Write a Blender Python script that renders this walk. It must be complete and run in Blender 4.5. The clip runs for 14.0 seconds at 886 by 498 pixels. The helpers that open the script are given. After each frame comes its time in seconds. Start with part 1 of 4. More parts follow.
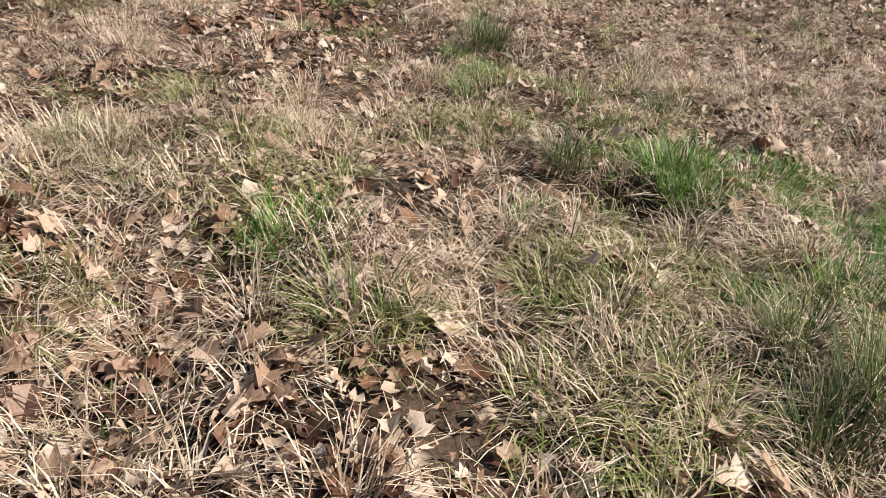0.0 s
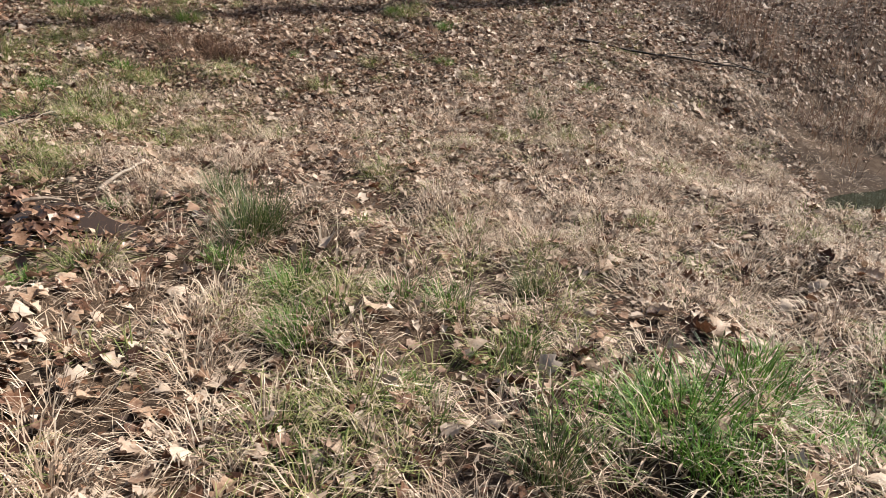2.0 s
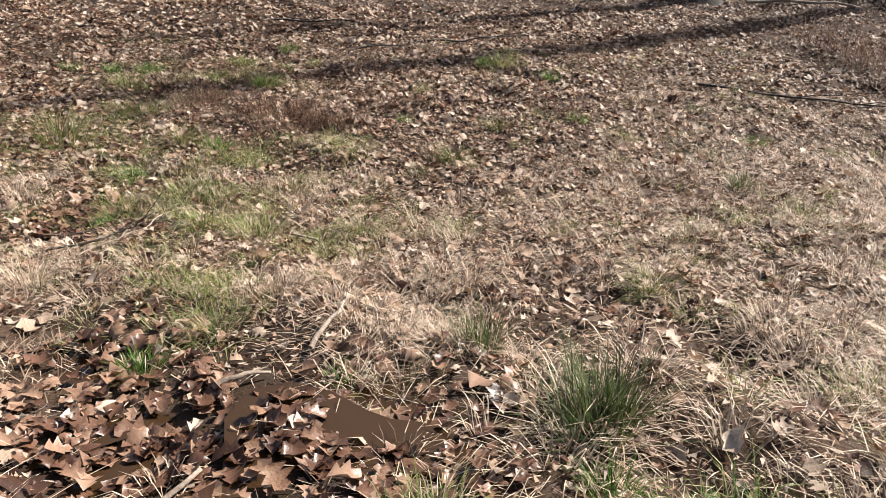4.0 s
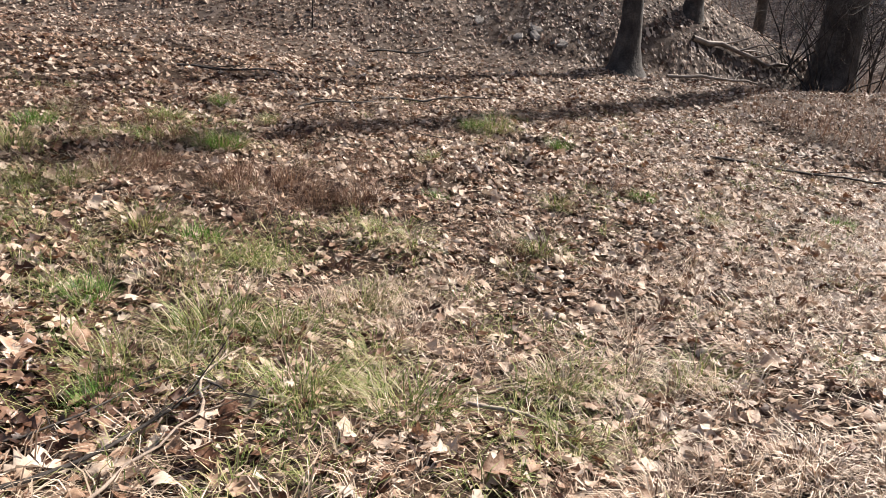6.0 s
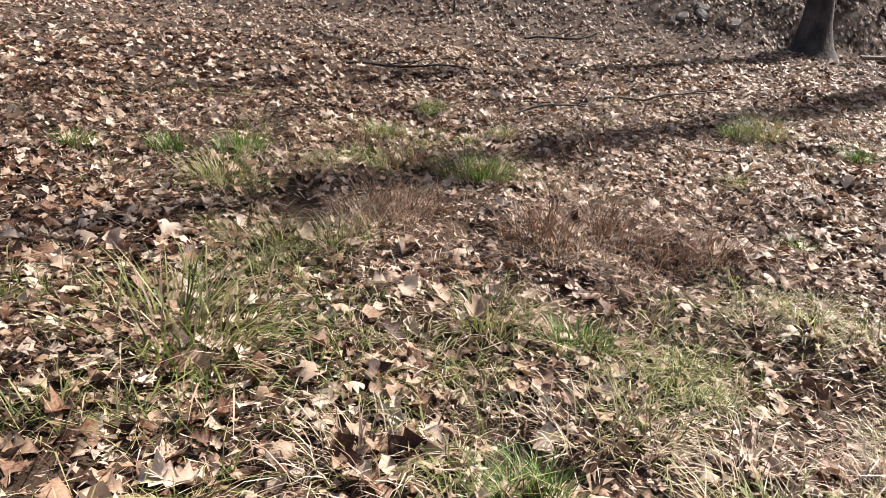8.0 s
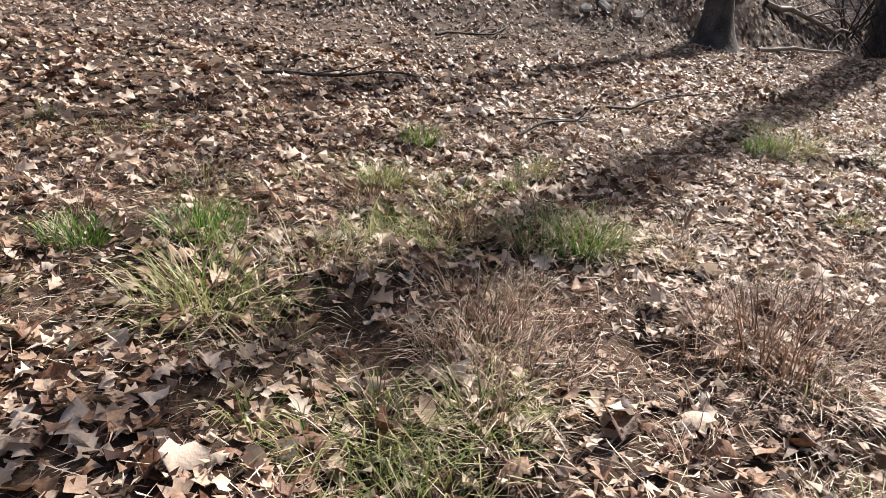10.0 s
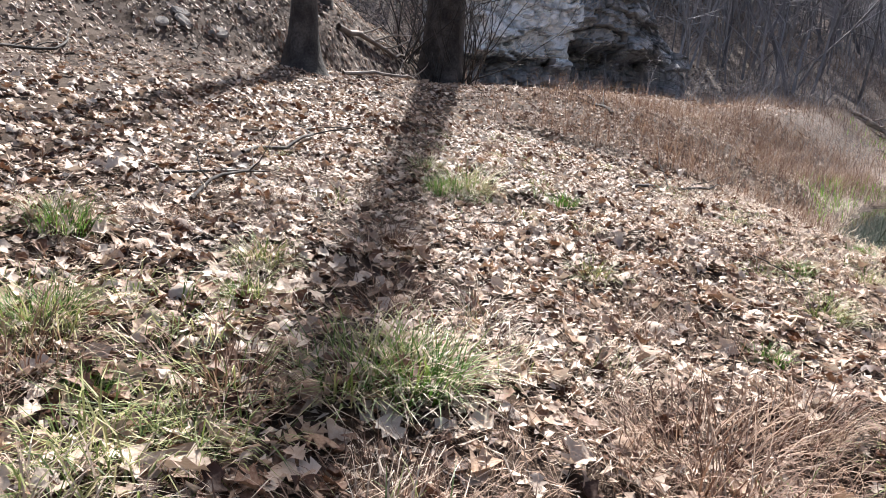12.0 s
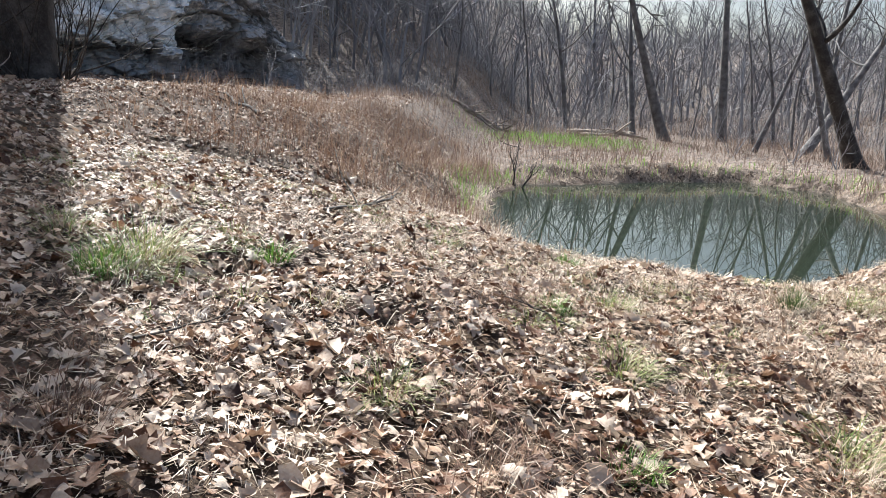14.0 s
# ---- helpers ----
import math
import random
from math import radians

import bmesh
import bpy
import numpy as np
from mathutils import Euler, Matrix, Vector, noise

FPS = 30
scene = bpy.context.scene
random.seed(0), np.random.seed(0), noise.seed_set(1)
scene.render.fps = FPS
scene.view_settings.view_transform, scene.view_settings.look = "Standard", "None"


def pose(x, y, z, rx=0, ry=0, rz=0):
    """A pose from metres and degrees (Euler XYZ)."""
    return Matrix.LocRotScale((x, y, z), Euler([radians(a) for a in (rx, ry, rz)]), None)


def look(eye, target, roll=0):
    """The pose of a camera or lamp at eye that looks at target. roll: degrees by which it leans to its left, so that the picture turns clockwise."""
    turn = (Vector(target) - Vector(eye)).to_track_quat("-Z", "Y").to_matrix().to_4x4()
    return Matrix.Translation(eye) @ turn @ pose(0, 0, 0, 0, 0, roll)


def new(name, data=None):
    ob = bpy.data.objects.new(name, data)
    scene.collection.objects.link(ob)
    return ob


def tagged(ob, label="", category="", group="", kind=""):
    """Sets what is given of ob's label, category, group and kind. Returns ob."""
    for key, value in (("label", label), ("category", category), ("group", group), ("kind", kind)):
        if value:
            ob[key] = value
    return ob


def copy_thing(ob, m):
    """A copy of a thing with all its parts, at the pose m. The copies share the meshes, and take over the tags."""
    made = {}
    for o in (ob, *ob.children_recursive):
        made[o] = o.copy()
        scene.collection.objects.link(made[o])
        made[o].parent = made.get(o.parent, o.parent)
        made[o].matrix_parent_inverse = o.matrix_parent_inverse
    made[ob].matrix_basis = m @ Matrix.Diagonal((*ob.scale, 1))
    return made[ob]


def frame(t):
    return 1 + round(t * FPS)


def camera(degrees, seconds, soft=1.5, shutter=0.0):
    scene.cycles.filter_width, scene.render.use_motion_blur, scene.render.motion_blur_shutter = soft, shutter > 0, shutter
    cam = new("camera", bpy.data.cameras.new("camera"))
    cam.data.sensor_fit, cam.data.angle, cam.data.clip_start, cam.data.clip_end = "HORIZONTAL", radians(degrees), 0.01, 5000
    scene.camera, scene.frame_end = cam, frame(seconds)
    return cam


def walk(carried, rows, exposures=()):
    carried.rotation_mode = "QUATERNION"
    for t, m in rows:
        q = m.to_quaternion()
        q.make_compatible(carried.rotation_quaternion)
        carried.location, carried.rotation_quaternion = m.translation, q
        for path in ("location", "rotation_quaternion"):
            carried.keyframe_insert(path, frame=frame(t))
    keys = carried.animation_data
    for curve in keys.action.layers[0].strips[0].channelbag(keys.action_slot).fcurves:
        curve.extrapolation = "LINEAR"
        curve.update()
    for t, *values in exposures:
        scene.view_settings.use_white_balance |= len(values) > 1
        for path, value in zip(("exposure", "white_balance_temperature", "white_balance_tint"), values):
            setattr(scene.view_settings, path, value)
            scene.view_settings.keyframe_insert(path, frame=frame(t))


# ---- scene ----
cam = camera(62.8, 14.0, 0.4)
PATH = [
    (0, (4.368, 4.915, 1.568), (3.67, 6.729, 0.456), 5.4),
    (0.5, (3.957, 5.097, 1.724), (3.532, 6.937, 0.519), 7.4),
    (1, (3.621, 5.571, 1.758), (3.481, 7.522, 0.668), 6.6),
    (1.5, (3.201, 6.105, 1.739), (3.304, 8.112, 0.75), 5.4),
    (2, (2.942, 6.632, 1.748), (3.188, 8.673, 0.861), 3.9),
    (2.5, (2.603, 7.138, 1.683), (2.881, 9.202, 0.859), 3.1),
    (3, (2.211, 7.585, 1.695), (2.432, 9.663, 0.888), 2.5),
    (3.5, (1.752, 8.099, 1.678), (1.914, 10.184, 0.877), 1.5),
    (4, (1.273, 8.474, 1.669), (1.566, 10.554, 0.889), 1.3),
    (4.2, (1.12, 8.632, 1.673), (1.491, 10.706, 0.914), 1.3),
    (6.3, (-0.536, 11.545, 1.179), (0.376, 13.52, 0.645), 5.1),
    (6.5, (-0.622, 11.763, 1.163), (0.321, 13.724, 0.631), 5.2),
    (7, (-0.945, 12.38, 1.228), (0.016, 14.336, 0.709), 4.3),
    (7.5, (-1.254, 12.917, 1.272), (-0.401, 14.92, 0.744), 3.4),
    (8, (-1.571, 13.506, 1.23), (-0.86, 15.54, 0.617), 3.1),
    (8.2, (-1.711, 13.707, 1.233), (-1.011, 15.729, 0.571), 3.3),
    (10.3, (-2.079, 15.953, 1.258), (-0.794, 17.687, 0.656), 2.2),
    (10.5, (-2.106, 16.096, 1.258), (-0.747, 17.772, 0.66), 2.2),
    (11, (-2.171, 16.446, 1.354), (-0.558, 17.886, 0.771), 2.8),
    (11.5, (-1.996, 16.781, 1.333), (-0.155, 17.945, 0.811), 3.3),
    (12, (-1.765, 17.238, 1.331), (0.262, 18.047, 0.827), 3.8),
    (12.5, (-1.509, 17.488, 1.351), (0.628, 17.909, 0.827), 3.9),
    (13, (-1.145, 17.734, 1.402), (1.025, 17.927, 0.877), 3.9),
    (13.5, (-0.811, 18.028, 1.415), (1.37, 18.049, 0.905), 3.6),
    (14, (-0.418, 18.116, 1.481), (1.752, 17.811, 1.009), 3.5),
]
walk(cam, [(t, look(e, g, r)) for t, e, g, r in PATH], [(0.0, 0.58, 6450, 9), (4.0, 0.9, 6500, 11), (8.0, 1.14, 6600, 13.5), (10.5, 1.22, 6400, 12.5), (12.0, 1.5, 6150, 11.5), (13.0, 1.42, 6050, 9), (14.0, 1.48, 5900, 5)])

# ---- world and sun ----
SUN_AZ, SUN_EL = radians(21.7), radians(42)          # azimuth counted from +x towards +y
world = bpy.data.worlds.new("sky")
scene.world = world
world.use_nodes = True
wn = world.node_tree
sky = wn.nodes.new("ShaderNodeTexSky")
sky.sky_type, sky.sun_disc = "NISHITA", False
sky.sun_elevation, sky.sun_rotation = SUN_EL, math.pi / 2 - SUN_AZ
sky.dust_density, sky.air_density = 5.0, 1.0
wn.links.new(sky.outputs[0], wn.nodes["Background"].inputs[0])
wn.nodes["Background"].inputs[1].default_value = 0.062
sun = new("sun", bpy.data.lights.new("sun", "SUN"))
sun.data.energy, sun.data.angle, sun.data.color = 5.0, radians(0.8), (1.0, 0.95, 0.88)
to_sun = Vector((math.cos(SUN_EL) * math.cos(SUN_AZ), math.cos(SUN_EL) * math.sin(SUN_AZ), math.sin(SUN_EL)))
sun.matrix_world = Matrix.Translation(to_sun * 60) @ to_sun.to_track_quat("Z", "Y").to_matrix().to_4x4()


# ---- materials ----
def material(name, colours, scale=4.0, rough=0.85, bump=0.3, spread=0.0, through_light=0.0, fine=60.0, spec=0.3, patch=0.5, whole=False):
    """colours: two or three base colours mixed by noise at two scales; spread: how far each piece varies by its own random number."""
    m = bpy.data.materials.new(name)
    m.use_nodes = True
    n, l = m.node_tree.nodes, m.node_tree.links
    b = n["Principled BSDF"]
    b.inputs["Roughness"].default_value = rough
    b.inputs["Specular IOR Level"].default_value = spec
    co = n.new("ShaderNodeTexCoord")
    big, small = n.new("ShaderNodeTexNoise"), n.new("ShaderNodeTexNoise")
    big.inputs["Scale"].default_value, small.inputs["Scale"].default_value = scale, fine
    big.inputs["Detail"].default_value = 4
    for t in (big, small):
        l.new(co.outputs["Object"], t.inputs["Vector"])
    add = n.new("ShaderNodeMath")
    add.operation = "MULTIPLY_ADD"
    l.new(small.outputs["Fac"], add.inputs[0])
    add.inputs[1].default_value = 0.45
    l.new(big.outputs["Fac"], add.inputs[2])
    fac = add.outputs[0]
    sub = n.new("ShaderNodeMath")
    sub.operation = "SUBTRACT"
    l.new(fac, sub.inputs[0])
    sub.inputs[1].default_value = 0.225
    fac = sub.outputs[0]
    if spread:
        geo, rnd = n.new("ShaderNodeNewGeometry"), n.new("ShaderNodeMath")
        rnd.operation = "MULTIPLY_ADD"
        info = n.new("ShaderNodeObjectInfo")
        l.new(info.outputs["Random"] if whole else geo.outputs["Random Per Island"], rnd.inputs[0])
        rnd.inputs[1].default_value = spread
        l.new(fac, rnd.inputs[2])
        sh = n.new("ShaderNodeMath")
        sh.operation = "SUBTRACT"
        l.new(rnd.outputs[0], sh.inputs[0])
        sh.inputs[1].default_value = spread / 2
        fac = sh.outputs[0]
    ramp = n.new("ShaderNodeValToRGB")
    lo, hi = 0.5 - patch / 2, 0.5 + patch / 2
    el = ramp.color_ramp.elements
    el[0].position, el[0].color = lo, (*colours[0], 1)
    el[1].position, el[1].color = hi, (*colours[-1], 1)
    for i, c in enumerate(colours[1:-1]):
        el.new(lo + (hi - lo) * (i + 1) / (len(colours) - 1)).color = (*c, 1)
    l.new(fac, ramp.inputs[0])
    l.new(ramp.outputs[0], b.inputs["Base Color"])
    if bump:
        bp = n.new("ShaderNodeBump")
        bp.inputs["Strength"].default_value = bump
        bp.inputs["Distance"].default_value = 0.02
        l.new(add.outputs[0], bp.inputs["Height"])
        l.new(bp.outputs[0], b.inputs["Normal"])
    if through_light:
        tr, mix = n.new("ShaderNodeBsdfTranslucent"), n.new("ShaderNodeMixShader")
        l.new(ramp.outputs[0], tr.inputs[0])
        mix.inputs[0].default_value = through_light
        l.new(b.outputs[0], mix.inputs[1])
        l.new(tr.outputs[0], mix.inputs[2])
        l.new(mix.outputs[0], n["Material Output"].inputs[0])
    return m


M_SOIL = material("soil", [(0.014, 0.008, 0.0045), (0.04, 0.024, 0.014), (0.085, 0.055, 0.034)], 1.5, 0.95, 0.9, spec=0.1)
sn, sl = M_SOIL.node_tree.nodes, M_SOIL.node_tree.links
cells, pick, tint_, blend_ = sn.new("ShaderNodeTexVoronoi"), sn.new("ShaderNodeSeparateColor"), sn.new("ShaderNodeValToRGB"), sn.new("ShaderNodeMixRGB")
cells.inputs["Scale"].default_value = 11
sl.new(sn["Texture Coordinate"].outputs["Object"], cells.inputs["Vector"])
sl.new(cells.outputs["Color"], pick.inputs[0])
sl.new(pick.outputs[0], tint_.inputs[0])
tint_.color_ramp.elements[0].color, tint_.color_ramp.elements[1].color = (0.03, 0.022, 0.018, 1), (0.30, 0.245, 0.21, 1)
where_, span_ = sn.new("ShaderNodeVectorMath"), sn.new("ShaderNodeMapRange")      # bare earth by the meadow, leaf mould in the woods
where_.operation = "DISTANCE"
where_.inputs[1].default_value = (2.5, 13.0, 0.0)
sl.new(sn["Texture Coordinate"].outputs["Object"], where_.inputs[0])
sl.new(where_.outputs["Value"], span_.inputs[0])
span_.inputs[1].default_value, span_.inputs[2].default_value, span_.inputs[3].default_value, span_.inputs[4].default_value = 9.0, 24.0, 0.12, 0.9
sl.new(span_.outputs[0], blend_.inputs[0])
sl.new(sn["Color Ramp"].outputs[0], blend_.inputs[1])
sl.new(tint_.outputs[0], blend_.inputs[2])
sl.new(blend_.outputs[0], sn["Principled BSDF"].inputs["Base Color"])
M_LEAF = material("dead leaf", [(0.045, 0.019, 0.011), (0.155, 0.073, 0.040), (0.34, 0.222, 0.145), (0.46, 0.345, 0.255), (0.57, 0.465, 0.372)], 3.0, 0.6, 0.25, 1.15, 0.16, 90, 0.3, 1.0)
M_LOOSE = material("loose leaf", [(0.10, 0.05, 0.03), (0.30, 0.19, 0.13), (0.42, 0.31, 0.23), (0.52, 0.42, 0.335)], 3.0, 0.6, 0.2, 0.9, 0.25, 90, 0.35, 1.0, True)
M_WETLEAF = material("wet leaf", [(0.035, 0.016, 0.010), (0.15, 0.075, 0.045), (0.36, 0.23, 0.155)], 3.0, 0.35, 0.2, 0.9, 0.1, 90, 0.5, 1.0)
M_STRAW = material("dry grass", [(0.14, 0.088, 0.058), (0.49, 0.37, 0.265), (0.74, 0.62, 0.49)], 2.0, 0.55, 0.0, 1.0, 0.1, 40, 0.4, 1.0)
M_RUST = material("rusty grass", [(0.07, 0.034, 0.022), (0.20, 0.115, 0.075), (0.42, 0.30, 0.21)], 2.0, 0.65, 0.0, 0.8, 0.2, 40, 0.3, 1.0)
M_WEED = material("grey-brown weed", [(0.10, 0.065, 0.05), (0.22, 0.15, 0.115), (0.36, 0.27, 0.21)], 0.5, 0.75, 0.0, 0.8, 0.15, 40, 0.3, 1.0)
M_RUSH = material("rush", [(0.025, 0.05, 0.015), (0.09, 0.13, 0.04), (0.30, 0.29, 0.13)], 2.0, 0.55, 0.0, 0.8, 0.25, 40, 0.35, 1.0)
M_OLIVE = material("olive grass", [(0.05, 0.085, 0.018), (0.16, 0.21, 0.05), (0.33, 0.33, 0.13), (0.5, 0.44, 0.26)], 2.0, 0.55, 0.0, 0.9, 0.3, 40, 0.3, 1.0)
M_GREEN = material("green grass", [(0.018, 0.055, 0.006), (0.10, 0.23, 0.028), (0.33, 0.45, 0.12)], 2.0, 0.5, 0.0, 0.8, 0.3, 40, 0.35, 1.0)
M_MARSH = material("marsh grass", [(0.10, 0.20, 0.03), (0.20, 0.36, 0.05), (0.32, 0.46, 0.10)], 0.5, 0.5, 0.0, 0.8, 0.3, 40, 0.35, 1.0)
M_BARK = material("bark", [(0.018, 0.015, 0.013), (0.05, 0.043, 0.038), (0.11, 0.096, 0.085)], 3.0, 0.9, 1.0, fine=25)
M_TWIG = material("twig", [(0.10, 0.075, 0.06), (0.20, 0.16, 0.13), (0.32, 0.28, 0.24)], 3.0, 0.85, 0.3, 0.5)
M_STICK = material("bleached stick", [(0.12, 0.09, 0.07), (0.3, 0.24, 0.19), (0.46, 0.4, 0.33)], 4.0, 0.8, 0.5)
# distance haze put into the colour: twigs pale, cool grey
M_HAZEWOODS = material("haze-paled twigs", [(0.115, 0.11, 0.116), (0.22, 0.212, 0.22), (0.345, 0.33, 0.337)], 0.3, 0.9, 0.0, 0.7, fine=3.0, patch=0.8)
M_ROCK = material("darker cliff rock", [(0.14, 0.14, 0.143), (0.31, 0.306, 0.303), (0.52, 0.51, 0.50)], 0.8, 0.9, 0.7, fine=5.0, patch=0.6)
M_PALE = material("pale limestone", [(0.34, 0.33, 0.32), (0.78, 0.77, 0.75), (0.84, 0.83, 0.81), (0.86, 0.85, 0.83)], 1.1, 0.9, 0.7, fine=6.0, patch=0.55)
M_STONE = material("weathered stone", [(0.13, 0.115, 0.10), (0.28, 0.25, 0.22), (0.42, 0.385, 0.34)], 4.0, 0.9, 0.7)
# grey bark of the distant trees, its colour lightened to stand for haze
M_HAZY_GREYBARK = material("grey bark paled for haze", [(0.06, 0.056, 0.055), (0.13, 0.122, 0.12), (0.23, 0.216, 0.21)], 3.0, 0.9, 0.8, fine=25)
M_FARLEAF = material("hillside leaf", [(0.055, 0.026, 0.017), (0.18, 0.10, 0.065), (0.36, 0.255, 0.185), (0.47, 0.365, 0.285), (0.55, 0.455, 0.375)], 0.8, 0.65, 0.0, 1.1, 0.15, 60, 0.25, 1.0)

# cracks in the rock
for m_ in (M_ROCK, M_PALE):
    n_, l_ = m_.node_tree.nodes, m_.node_tree.links
    crack, narrow, darken = n_.new("ShaderNodeTexVoronoi"), n_.new("ShaderNodeMapRange"), n_.new("ShaderNodeMixRGB")
    crack.feature = "DISTANCE_TO_EDGE"
    crack.inputs["Scale"].default_value = 0.6
    warp = n_.new("ShaderNodeMixRGB")
    warp.inputs[0].default_value = 0.5
    l_.new(n_["Texture Coordinate"].outputs["Object"], warp.inputs[1])
    l_.new(n_["Noise Texture"].outputs["Color"], warp.inputs[2])
    l_.new(warp.outputs[0], crack.inputs["Vector"])
    l_.new(crack.outputs["Distance"], narrow.inputs[0])
    narrow.inputs[1].default_value, narrow.inputs[2].default_value = 0.0, 0.05
    darken.blend_type = "MULTIPLY"
    darken.inputs[0].default_value = 0.5
    l_.new(n_["Color Ramp"].outputs[0], darken.inputs[1])
    l_.new(narrow.outputs[0], darken.inputs[2])
    l_.new(darken.outputs[0], n_["Principled BSDF"].inputs["Base Color"])

M_WATER = bpy.data.materials.new("pond water")
M_WATER.use_nodes = True
wb = M_WATER.node_tree.nodes["Principled BSDF"]
wb.inputs["Base Color"].default_value = (0.022, 0.029, 0.02, 1)
wb.inputs["Roughness"].default_value, wb.inputs["IOR"].default_value = 0.012, 1.33
wt, wbump = M_WATER.node_tree.nodes.new("ShaderNodeTexNoise"), M_WATER.node_tree.nodes.new("ShaderNodeBump")
wt.inputs["Scale"].default_value = 3.0
wbump.inputs["Strength"].default_value, wbump.inputs["Distance"].default_value = 0.012, 0.02
M_WATER.node_tree.links.new(wt.outputs["Fac"], wbump.inputs["Height"])
M_WATER.node_tree.links.new(wbump.outputs[0], wb.inputs["Normal"])

M_PUDDLE = M_WATER.copy()
M_PUDDLE.node_tree.nodes["Principled BSDF"].inputs["Base Color"].default_value = (0.045, 0.025, 0.012, 1)


# ---- mesh helpers ----
def mesh_np(name, verts, tris, mat, smooth=False):
    """A mesh from arrays of vertices (n, 3) and triangles (m, 3)."""
    verts, tris = np.asarray(verts, np.float32).reshape(-1, 3), np.asarray(tris, np.int32).reshape(-1, 3)
    me = bpy.data.meshes.new(name)
    me.vertices.add(len(verts))
    me.vertices.foreach_set("co", verts.ravel())
    me.loops.add(tris.size)
    me.loops.foreach_set("vertex_index", tris.ravel())
    me.polygons.add(len(tris))
    me.polygons.foreach_set("loop_start", np.arange(0, tris.size, 3, dtype=np.int32))
    me.polygons.foreach_set("use_smooth", np.full(len(tris), smooth))
    me.update(calc_edges=True)
    me.materials.append(mat)
    return me


def part(name, data, parent, label=""):
    ob = new(name, data)
    ob.parent = parent
    return tagged(ob, label)


def join(pieces):
    """Several (verts, tris) as one."""
    vs, ts, n = [], [], 0
    for v, t in pieces:
        vs.append(v)
        ts.append(np.asarray(t) + n)
        n += len(v)
    return np.concatenate(vs), np.concatenate(ts)


RNG = np.random.default_rng(7)


# ---- the lie of the land ----
EYE_X, EYE_Y = -0.42, 18.1          # where the walk ends
POND_Z = -0.84
POND = np.array([(9.6, 8.5), (9.0, 10.7), (8.1, 12.2), (7.6, 13.4), (8.4, 14.3), (9.9, 15.0), (12.5, 15.45), (15.9, 14.75), (18.6, 13.5),
                 (20.3, 10.0), (22.0, 5.1), (19.6, 3.7), (16.0, 4.8), (11.5, 3.0), (10.0, 4.8)])
WAVES = [(a, b, c) for a, b, c in zip(RNG.uniform(0.6, 7, 14), RNG.uniform(0, 6.28, 14), RNG.uniform(0, 6.28, 14))]


def ripple(x, y, lo=0.0, hi=9.0, seed=0.0):
    """Smooth unevenness between about -1 and 1 from waves with wave numbers between lo and hi."""
    s, n = 0.0, 0
    for k, a, p in WAVES:
        if lo <= k <= hi:
            s = s + np.sin(k * (x * math.cos(a + seed) + y * math.sin(a + seed)) + p * (1 + seed) + 1.3 * np.sin(0.7 * k * (y * math.cos(a) - x * math.sin(a)) + p))
            n += 1
    return s / math.sqrt(max(n, 1)) * 0.8


HOLLOWS = [(4.75, 6.95), (4.59, 7.15), (4.16, 8.53), (4.07, 7.97), (3.85, 8.51), (3.25, 9.47), (2.62, 9.97), (3.72, 10.11), (-0.52, 15.41), (0.92, 16.75), (2.21, 15.71), (-0.62, 15.61), (0.87, 16.79), (-0.95, 17.71), (-0.01, 17.29), (-1.04, 18.07), (3.32, 17.92), (3.11, 17.36), (3.8, 18.79)]          # small dark hollows between the tussocks
WET = [(0.14, 11.66, 0.5), (0.85, 11.3, 0.45), (1.5, 11.15, 0.5), (1.95, 10.95, 0.3), (0.9, 10.65, 0.45), (1.6, 10.5, 0.45), (0.25, 10.9, 0.45), (-0.35, 12.1, 0.35), (-0.75, 14.2, 0.45)]


def hollow(x, y):
    f = 0.0
    for a, b in HOLLOWS:
        f = np.maximum(f, np.exp(-((x - a) ** 2 + (y - b) ** 2) / 0.03))
    return f


def wet(x, y):
    f = 0.0
    for a, b, r in WET:
        f = np.maximum(f, np.exp(-((x - a) ** 2 + (y - b) ** 2) / (r * r)))
    return f


def pond_distance(x, y):
    """Metres to the shoreline, negative in the water."""
    x, y = np.asarray(x, float), np.asarray(y, float)
    best, inside = np.full(x.shape, 1e9), np.zeros(x.shape, bool)
    for (x0, y0), (x1, y1) in zip(POND, np.roll(POND, -1, 0)):
        dx, dy = x1 - x0, y1 - y0
        u = np.clip(((x - x0) * dx + (y - y0) * dy) / (dx * dx + dy * dy), 0, 1)
        best = np.minimum(best, np.hypot(x - x0 - u * dx, y - y0 - u * dy))
        inside ^= ((y0 > y) != (y1 > y)) & (x < (x1 - x0) * (y - y0) / (y1 - y0 + 1e-12) + x0)
    return np.where(inside, -best, best) + 0.12 * ripple(x, y, 1.5, 9, 2.0)


def step(a, b, v):
    u = np.clip((v - a) / (b - a), 0, 1)
    return u * u * (3 - 2 * u)


def soft(v, w):
    return w * np.logaddexp(0, v / w)


